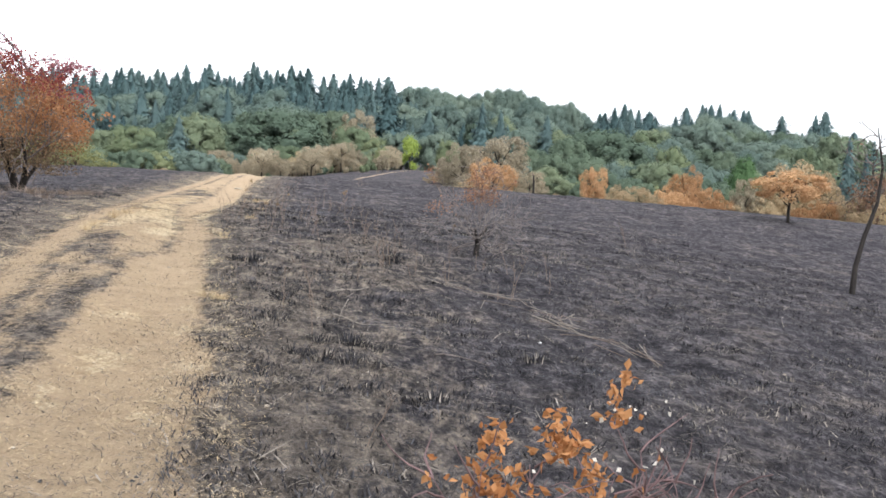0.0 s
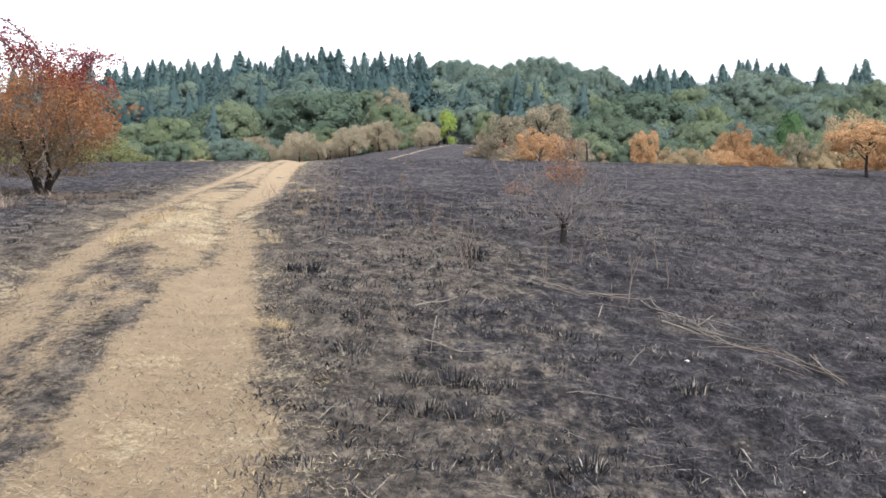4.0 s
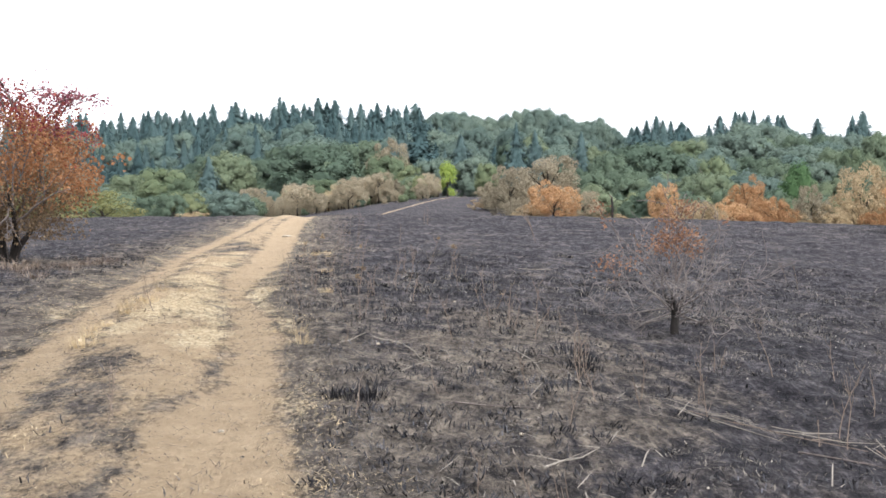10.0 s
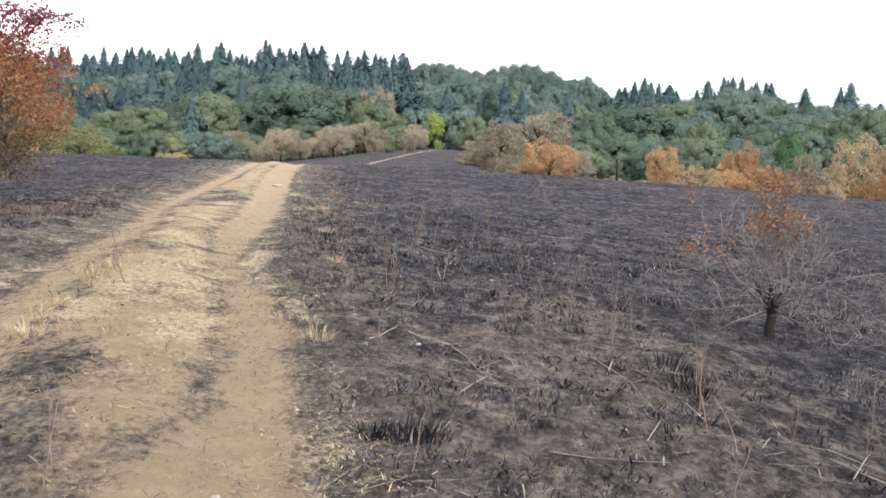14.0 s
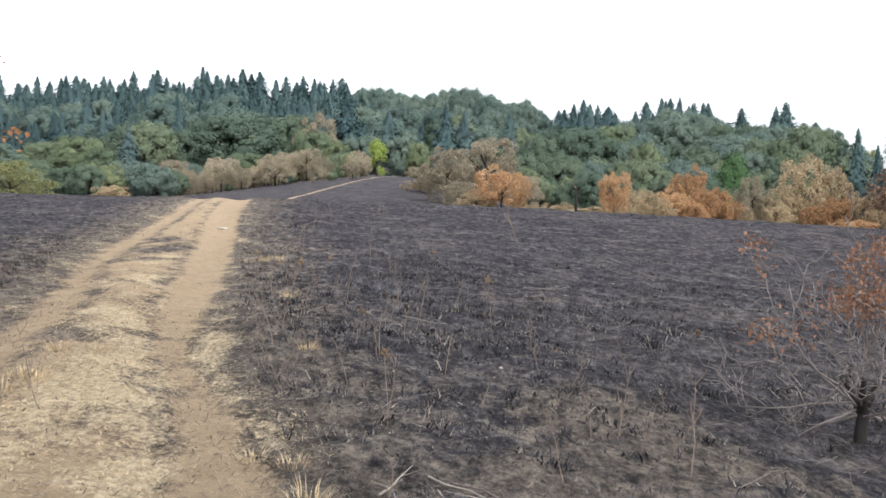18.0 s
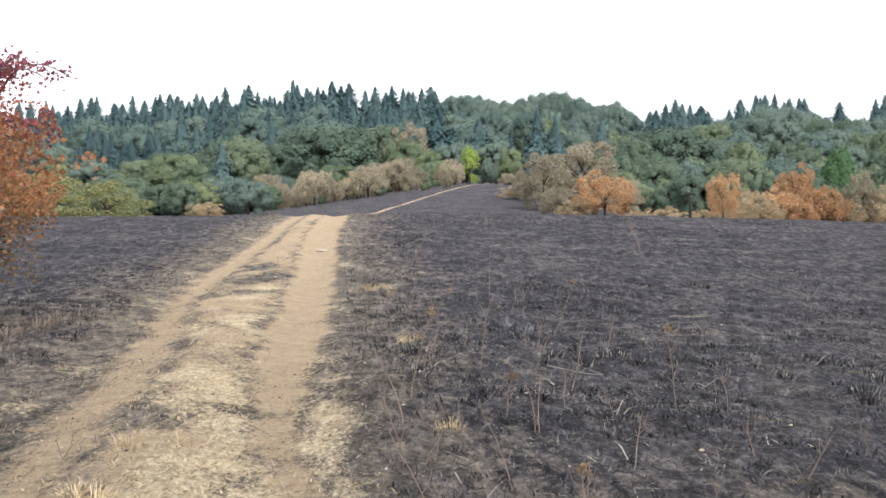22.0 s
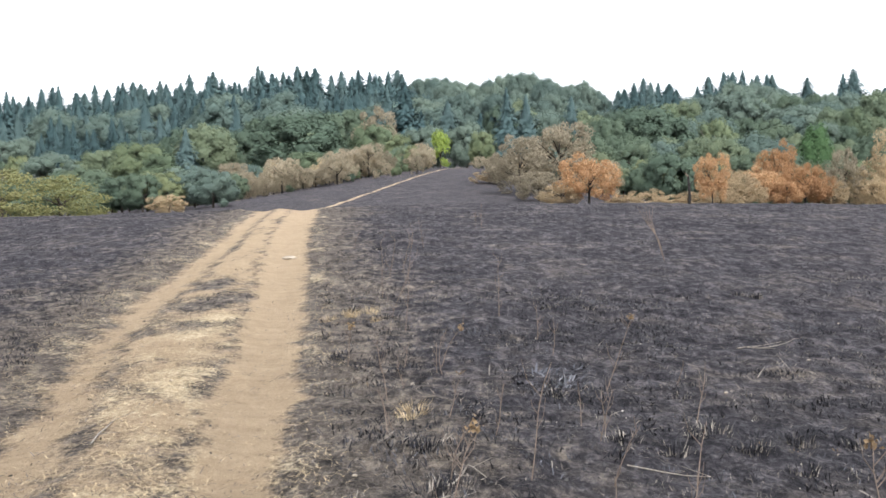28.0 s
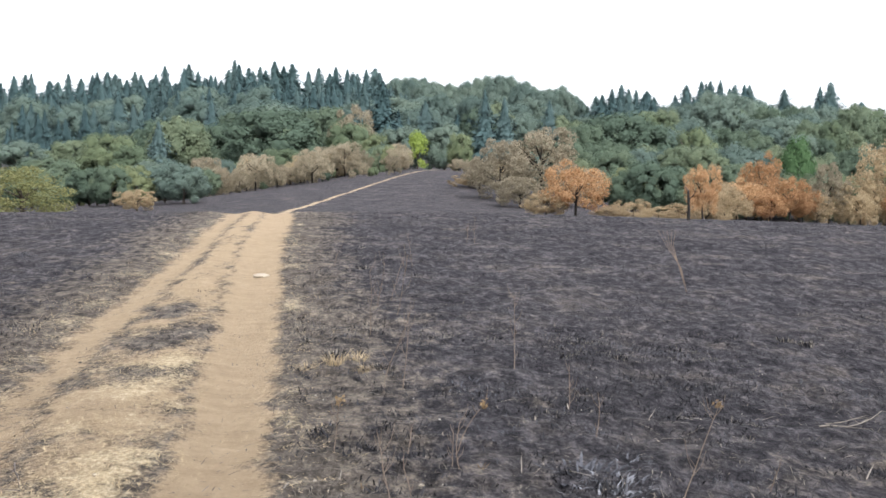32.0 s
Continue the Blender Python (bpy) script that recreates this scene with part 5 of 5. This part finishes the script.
def windrow():
    """A line of flattened stalks across the slope."""
    rng = np.random.default_rng(540)
    line = [(0.3, 13.3), (0.76, 12.8), (1.18, 12.6), (1.39, 12.1), (1.59, 11.25), (1.82, 10.8), (2.1, 10.4)]
    e = thing("flattened_stalks", 1.18, 12.3, "line of flattened straw-coloured stalks on burnt ground", "dry stalks", z=surface(1.18, 12.3))
    z0 = surface(1.18, 12.3)
    for k in range(52):
        i = int(rng.integers(0, len(line) - 1))
        t = rng.uniform()
        x, y = line[i][0] + (line[i + 1][0] - line[i][0]) * t, line[i][1] + (line[i + 1][1] - line[i][1]) * t
        a = math.atan2(line[i + 1][1] - line[i][1], line[i + 1][0] - line[i][0]) + rng.normal() * 0.35
        L = rng.uniform(.15, .55) * (1.5 if k % 4 == 0 else 1)
        x, y = x + rng.normal() * .09, y + rng.normal() * .12
        path = []
        for s in (-.5, 0, .5):
            px, py = x + math.cos(a + s * .2) * L * s, y + math.sin(a + s * .2) * L * s
            path.append(Vector((px - 1.18, py - 12.3, surface(px, py) - z0 + 0.012 + rng.uniform(0, .03))))
        v, f = [], []
        tube(v, f, path, [0.0034, 0.003, 0.002], 4)
        mesh_part("stalk", v, f, M_BLEACHED if k % 3 else M_STALK, e)


windrow()


# ---- tufts ----
def tuft_mesh(seed, count, height, width, mat, spread_r=0.05, flare=0.6):
    rng = np.random.default_rng(seed)
    v, f = [], []
    for k in range(count):
        a, r = rng.uniform(0, 6.28), spread_r * math.sqrt(rng.uniform())
        b = Vector((r * math.cos(a), r * math.sin(a), -0.01))
        t = flare * rng.uniform(0.1, 1)
        d = Vector((math.cos(a) * t, math.sin(a) * t, 1)).normalized()
        h = height * rng.uniform(.4, 1.1)
        s = Vector((-math.sin(a), math.cos(a), 0)) * width * rng.uniform(.6, 1.3)
        m = b + d * h * .6
        tip = m + (d + Vector((math.cos(a) * .4, math.sin(a) * .4, -.3)) * flare).normalized() * h * .45
        k0 = len(v)
        v += [tuple(b - s), tuple(b + s), tuple(m + s * .8), tuple(m - s * .8), tuple(tip)]
        f += [(k0, k0 + 1, k0 + 2, k0 + 3), (k0 + 3, k0 + 2, k0 + 4)]
    me = bpy.data.meshes.new("blades")
    me.from_pydata(v, [], f)
    me.materials.append(mat)
    return me


STRAW_TUFTS = [tuft_mesh(s, 90, 0.12, 0.0018, M_STRAW, 0.08, 0.9) for s in (600, 601, 602)]
CHAR_TUFTS = [tuft_mesh(s, 60, 0.10, 0.004, M_CHAR, 0.09, 0.7) for s in (610, 611)]
TIP_TUFTS = [tuft_mesh(s, 20, 0.08, 0.0035, M_ASHTIP, 0.09, 0.6) for s in (612, 613)]
STUB_TUFTS = [tuft_mesh(s, 34, 0.075, 0.0042, M_ASHTIP, 0.11, 0.5) for s in (614, 615)]
ASH_TUFTS = [tuft_mesh(s, 60, 0.10, 0.006, M_ASHEN, 0.14, 1.8) for s in (616, 617)]
SHOOTS = [tuft_mesh(s, 26, 0.07, 0.006, M_OCHRE, 0.03, 0.9) for s in (620, 621)]


def tuft(name, meshes, x, y, scale, label, group, turn, category="grass tuft"):
    e = thing(name, x, y, label, category, group)
    e.scale = (scale, scale, scale)
    e.rotation_euler = (0, 0, turn)
    for key, data in meshes:
        o = tagged(new(key, data), kind="stuff")
        o.parent = e


GRASS = [(-3.79, 15.16), (-3.82, 15.92), (-3.83, 16.7), (-3.86, 15.02), (-3.95, 17.66), (-1.66, 10.8), (-1.76, 10.87), (-1.6, 10.7), (-3.95, 16.83), (-3.95, 16.43), (-3.72, 17.74),
         (-3.66, 27.22), (-3.44, 27.38), (-3.2, 27.14), (-3.26, 27.54), (-2.81, 22.25), (-2.4, 18.47), (-2.77, 22.49), (-2.34, 15.34), (-2.25, 14.8), (-2.53, 15.48), (-3.75, 14.6), (-3.7, 14.2)]
for k, (x, y) in enumerate(GRASS):
    tuft("dry_grass_tuft", [("dry_foliage", STRAW_TUFTS[k % 3])], x, y, 0.8 + 0.5 * ((k * 7) % 5) / 5, "straw-yellow dry grass tuft at the rut's edge", "dry grass tufts", k * 1.3)
CHARRED = [(0.11, 7.99), (0.22, 8.12), (-0.69, 9.51), (-0.42, 9.46), (-0.82, 9.02), (-0.62, 9.38), (-0.42, 9.4), (-0.26, 9.31), (-0.59, 8.85), (-0.37, 8.76), (-0.19, 8.73), (-1.74, 13.02), (-0.16, 14.7),
           (-0.26, 14.89), (-0.13, 14.52), (-1.77, 12.95), (-1.64, 13.08), (-2.62, 20.24), (-2.69, 20.44), (-2.56, 20.7), (-3.5, 37.7), (-3.42, 34.7), (-2.62, 20.75), (0.62, 20.77), (0.52, 20.38)]
for k, (x, y) in enumerate(CHARRED):
    tuft("charred_tuft", [("burnt_foliage", CHAR_TUFTS[k % 2]), ("pale_stubble", TIP_TUFTS[k % 2])], x, y, 0.9 + 0.6 * ((k * 3) % 5) / 5, "charred black grass tuft with pale stem ends", "charred tufts", k * 1.9)
# rows of pale unburnt stubs across the slope
STUBS = [(-1.15, 21.89), (-1.02, 22.03), (-0.91, 21.52), (-0.23, 21.86), (0.11, 22.07), (-1.33, 21.63), (-1.6, 21.73), (-0.76, 21.15), (1.04, 21.96), (0.98, 21.43), (-3.12, 27.22), (-2.7, 21.38), (-2.75, 22.54), (-0.56, 21.91),
         (0.24, 21.54), (0.97, 21.75), (-3.77, 28.5), (-3.46, 27.6), (-3.02, 27.2), (-1.34, 28.29), (-0.9, 28.23), (1.16, 29.82), (1.33, 29.64), (-1.49, 26.65)]
STUBS += [(-0.64, 9.36), (-0.35, 9.43), (-0.22, 9.32), (-0.11, 9.48), (0.62, 10.98), (0.38, 10.95), (0.11, 11.11), (0.29, 11.19), (-0.5, 9.74), (-1.12, 10.13), (-1.01, 10.09), (-1.23, 9.98), (1.44, 10.07), (1.05, 9.67), (-0.91, 23.38), (-1.81, 23.29)]
for k, (x, y) in enumerate(STUBS):
    tuft("stubble_tuft", [("burnt_foliage", CHAR_TUFTS[k % 2]), ("pale_stubble", STUB_TUFTS[k % 2])], x, y, 0.75 + 0.5 * ((k * 3) % 4) / 4, "tuft of pale unburnt grass stubs on black ground", "pale stub tufts", k * 2.3)
for k, (x, y) in enumerate([(2.81, 25.99), (2.95, 25.9), (3.08, 25.8), (3.2, 25.44), (-8.81, 36.29), (-8.99, 36.11), (-8.54, 35.98), (-1.84, 23.52), (-1.9, 23.96), (-1.59, 24.28), (-1.7, 23.8)]):
    tuft("ashen_tuft", [("ashen_foliage", ASH_TUFTS[k % 2])], x, y, 1.0 + 0.3 * (k % 3), "flattened grey tuft coated in white ash", "ashen tufts", k * 1.7)
for k, (x, y) in enumerate([(-1.74, 13.08), (-1.62, 13.1), (-1.86, 13.0), (-0.31, 14.41), (-0.14, 14.96), (-0.2, 14.6), (-0.05, 14.8), (-2.7, 21.3), (-2.55, 21.2), (0.1, 20.53)]):
    tuft("charred_tuft", [("burnt_foliage", CHAR_TUFTS[k % 2])], x, y, 0.8 + 0.15 * (k % 3), "charred black grass tussock", "charred tufts", k * 1.3)
for k, (x, y) in enumerate([(-0.74, 19.96), (0.66, 19.82), (-0.85, 21.64), (-2.45, 23.96), (-0.92, 23.91), (-3.1, 23.5), (-0.52, 19.22), (-0.67, 17.79), (-0.68, 21.57), (-0.39, 21.77)]):
    tuft("scorched_seedling", [("foliage", SHOOTS[k % 2])], x, y, 0.55 + 0.1 * (k % 4), "small orange-leaved scorched seedling", "scorched seedlings", k * 2.1, "seedling")


BRUSH = [tuft_mesh(s, 70, 0.2, 0.003, M_STALK, 0.16, 1.5) for s in (630, 631)]
for k in range(22):
    a = 2.4 * k
    x, y = -6.5 + 0.75 * math.cos(a) * ((k % 5) / 5 + 0.3), 18.6 + 2.6 * math.sin(a * 1.7)
    tuft("dead_brush", [("dry_foliage", BRUSH[k % 2])], x, y, 0.9 + 0.25 * (k % 4), "tangled brown dead grass beside the track", "dead brush", a, "dead grass")
for k in range(16):
    x, y = -7.4 + 1.3 * math.cos(k * 2.1), 22.6 + 1.1 * math.sin(k * 1.3)
    tuft("dead_brush", [("dry_foliage", BRUSH[k % 2])], x, y, 1.1 + 0.3 * (k % 3), "tangled brown dead grass under the autumn tree", "dead brush", k * 1.1, "dead grass")


def pebble(name, x, y, size, mat, label, group="", flat=0.5, seed=0):
    rng = np.random.default_rng(seed)
    bm = bmesh.new()
    bmesh.ops.create_icosphere(bm, subdivisions=2, radius=size)
    for w in bm.verts:
        w.co *= 1 + 0.18 * noise.noise(w.co * (2.2 / size) + Vector((seed, 0, 0)))
        w.co.z *= flat
    me = bpy.data.meshes.new(name)
    bm.to_mesh(me)
    bm.free()
    me.materials.append(mat)
    ob = new(name, me)
    ob.location = (x, y, surface(x, y) + size * flat * 0.4)
    ob.rotation_euler = (0, 0, rng.uniform(0, 6.28))
    return tagged(ob, label, "stone", group)


M_STONE = bark_material("pale_stone", (0.30, 0.25, 0.19), (0.48, 0.42, 0.33), 25)
M_WHITE = bark_material("white_stone", (0.50, 0.49, 0.47), (0.72, 0.71, 0.69), 25)
M_CLOD = bark_material("grey_clod", (0.06, 0.052, 0.046), (0.18, 0.15, 0.13), 25)
pebble("white_stone", 1.18, 10.54, 0.019, M_WHITE, "small white stone on black ground", seed=3)
pebble("flat_stone", -4.77, 33.9, 0.12, M_STONE, "flat pale stone in the wheel rut", flat=0.3, seed=4)
rng = np.random.default_rng(700)
for k in range(46):
    y = float(rng.uniform(6, 30))
    x = float(rng.uniform(along(RUT_R, y) + 0.4, 4.5)) if k % 3 else float(along(RUT_R, y) + rng.normal() * 0.35 - (1.4 if k % 2 else 0))
    pebble("small_stone", x, y, float(rng.uniform(.008, .02)), (M_STONE, M_CLOD)[k % 2], "small stone lying on the ground", "small stones", 0.6, k)


# ---- litter and stubble that nobody could count ----
def scatter(name, seed, count, xr, yr, keep, length, width, tilt, mat, label, lift=0.004, bunch=1, radius=0.05):
    """Many small blades on the land; keep(x, y) gives the chance to stay. tilt: 0 lies flat, 1 stands up."""
    rng = np.random.default_rng(seed)
    base = []
    tries = 0
    while len(base) < count and tries < count * 12:
        tries += 1
        y = yr[0] + (yr[1] - yr[0]) * rng.uniform() ** 1.35
        x = rng.uniform(*xr)
        if rng.uniform() < keep(x, y):
            for _ in range(bunch):
                px, py = x + rng.normal() * radius, y + rng.normal() * radius
                base.append((px, py, surface(px, py)))
    b = np.array(base)
    n = len(b)
    a = rng.uniform(0, 2 * math.pi, n)
    up = np.clip(rng.normal(tilt, 0.18, n), 0.0, 1.4)
    d = np.stack([np.cos(a) * np.cos(up), np.sin(a) * np.cos(up), np.sin(up)], 1)
    s = np.stack([-np.sin(a), np.cos(a), np.zeros(n)], 1) * (width * rng.uniform(.6, 1.4, n))[:, None]
    L = (length * rng.uniform(.4, 1.4, n))[:, None]
    b[:, 2] += lift
    mid = b + d * L * .55 + np.array([0, 0, 1]) * L * 0.08 * rng.uniform(-.3, 1, (n, 1))
    tip = b + d * L
    v = np.stack([b - s, b + s, mid + s, mid - s, tip], 1).reshape(-1, 3)
    k = np.arange(n)[:, None] * 5
    f = (k + [0, 1, 2, 3]).tolist() + (k + [3, 2, 4]).tolist()
    ob = mesh_part(name, v.tolist(), f, mat)
    return tagged(ob, label, "litter", kind="stuff")


def off_track(x, y):
    r, lft = x - along(RUT_R, y), x - along(RUT_L, y)
    return r > 0.42 or lft < -0.42


def burnt_patch(x, y):
    if not off_track(x, y):
        return 0.05 * blobs(SINGED, x, y)
    q = bump2(x * 0.5, y, 0.9, 31.0) + 0.6 * bump2(x, y, 2.6, 32.0)
    return min(1, max(0.03, 0.15 + 1.4 * q))


def tip_patch(x, y):
    if not off_track(x, y):
        return 0.0
    q = bump2(x * 0.35, y, 0.8, 41.0) + 0.5 * bump2(x, y, 2.2, 42.0)
    return min(1, max(0.0, 1.8 * q - 0.45))


def ash_patch(x, y):
    if not off_track(x, y):
        return 0.0
    q = bump2(x * 0.6, y, 1.1, 51.0) + 0.6 * bump2(x, y, 2.8, 52.0)
    return min(1, max(0.02, 2.2 * q - 0.3)) * (1 - 0.6 * step(0, 4, x))


def litter_patch(x, y):
    r, lft = x - along(RUT_R, y), x - along(RUT_L, y)
    side = min(abs(r), abs(lft))
    if -0.3 < lft and r < 0.3:
        return 0.3
    return 0.10 + 0.65 * math.exp(-side / 1.3) + 0.6 * max(0, bump2(x * .3, y, .9, 21.0))


def straw_patch(x, y):
    d, s, g = masks(x, y)
    return min(1, s * 0.9) + 0.012 * d


scatter("charred_stubble", 801, 60000, (-9, 9), (4, 30), burnt_patch, 0.050, 0.0034, 0.75, M_CHAR, "short black burnt grass stubble", bunch=5, radius=0.035)
scatter("pale_stubble", 802, 15000, (-8, 8), (4, 32), tip_patch, 0.034, 0.0012, 0.95, M_ASHTIP, "pale unburnt stem ends among black stubble", bunch=4, radius=0.045)


def clump_patch(x, y):
    if not off_track(x, y):
        return 0.0
    q = bump2(x * 0.6, y, 0.7, 61.0) + 0.5 * bump2(x, y, 2.4, 62.0)
    return min(1, max(0.04, 0.25 + 1.3 * q))


scatter("burnt_clumps", 811, 15000, (-7, 8), (4.5, 30), clump_patch, 0.060, 0.0042, 0.55, M_CHAR, "matted clumps of black burnt grass", bunch=16, radius=0.045)
scatter("pale_clumps", 812, 9000, (-6, 7), (4.5, 32), clump_patch, 0.046, 0.0017, 0.8, M_ASHTIP, "bleached grass stubs in small clumps on the char", bunch=9, radius=0.04)
scatter("far_stubble", 807, 26000, (-13, 15), (22, 50), burnt_patch, 0.045, 0.0042, 0.6, M_CHAR, "black burnt grass tufts farther out on the field", bunch=5, radius=0.06)
scatter("ashen_stubble", 808, 26000, (-9, 10), (4, 34), ash_patch, 0.038, 0.0021, 0.65, M_ASHEN, "grey ash-coated grass stubble in patches", bunch=6, radius=0.05)
scatter("dead_litter", 803, 32000, (-9, 8), (4, 34), litter_patch, 0.06, 0.0024, 0.10, M_LITTER, "grey-brown dead grass litter lying on the ground", 0.010, 4, 0.08)
scatter("fine_litter", 805, 66000, (-4.8, 4.2), (4.5, 21), litter_patch, 0.05, 0.0018, 0.12, M_LITTER, "fine grey-brown bits of burnt grass and twig", 0.008, 5, 0.10)
scatter("straw_litter", 804, 52000, (-9, 1), (4, 40), straw_patch, 0.048, 0.0015, 0.08, M_STRAW, "pale straw strewn along the ruts", 0.010, 6, 0.08)
scatter("twig_litter", 806, 1500, (-4.8, 6), (5, 26), burnt_patch, 0.20, 0.0030, 0.06, M_BLEACHED, "thin bleached twigs strewn on the ground", 0.012, 2, 0.15)


def clods(seed, count):
    """Small burnt clods and crumbs of soil."""
    rng = np.random.default_rng(seed)
    v, f = [], []
    while len(f) < count * 4:
        y = 4.5 + 18 * rng.uniform() ** 1.3
        x = rng.uniform(-4.8, 5.0)
        if not off_track(x, y) and rng.uniform() > 0.06:
            continue
        s = 0.004 + 0.013 * rng.uniform() ** 2.0
        z = surface(x, y)
        a = rng.uniform(0, 6.28)
        k0 = len(v)
        for i in range(4):
            r = s * rng.uniform(.7, 1.5)
            v.append((x + r * math.cos(a + i * 1.57), y + r * math.sin(a + i * 1.57), z - 0.004))
        v.append((x + rng.normal() * s * .3, y + rng.normal() * s * .3, z + s * rng.uniform(.4, .8)))
        f += [(k0 + i, k0 + (i + 1) % 4, k0 + 4) for i in range(4)]
    tagged(mesh_part("burnt_clods", v, f, M_SOIL), "small burnt crumbs of soil on the field", "soil", kind="stuff")


M_SOIL = leaf_material("burnt_soil", (0.008, 0.008, 0.009), (0.024, 0.023, 0.025), (0.065, 0.06, 0.057), 0.9, 0.0)
clods(820, 18000)


def crumbs(seed, count):
    """Tiny pale bits of seed husk and bleached stem among the char."""
    rng = np.random.default_rng(seed)
    v, f = [], []
    while len(f) < count * 4:
        y = 4.5 + 24 * rng.uniform() ** 1.3
        x = rng.uniform(-6, 6.0)
        if not off_track(x, y):
            continue
        s = 0.003 + 0.006 * rng.uniform() ** 2.5
        z = surface(x, y)
        a = rng.uniform(0, 6.28)
        k0 = len(v)
        for i in range(4):
            r = s * rng.uniform(.6, 1.5)
            v.append((x + r * math.cos(a + i * 1.57), y + r * math.sin(a + i * 1.57), z + 0.004))
        v.append((x, y, z + 0.006 + s))
        f += [(k0 + i, k0 + (i + 1) % 4, k0 + 4) for i in range(4)]
    tagged(mesh_part("pale_crumbs", v, f, M_PALELEAF), "tiny pale husks and stem bits on the char", "litter", kind="stuff")


crumbs(821, 420)
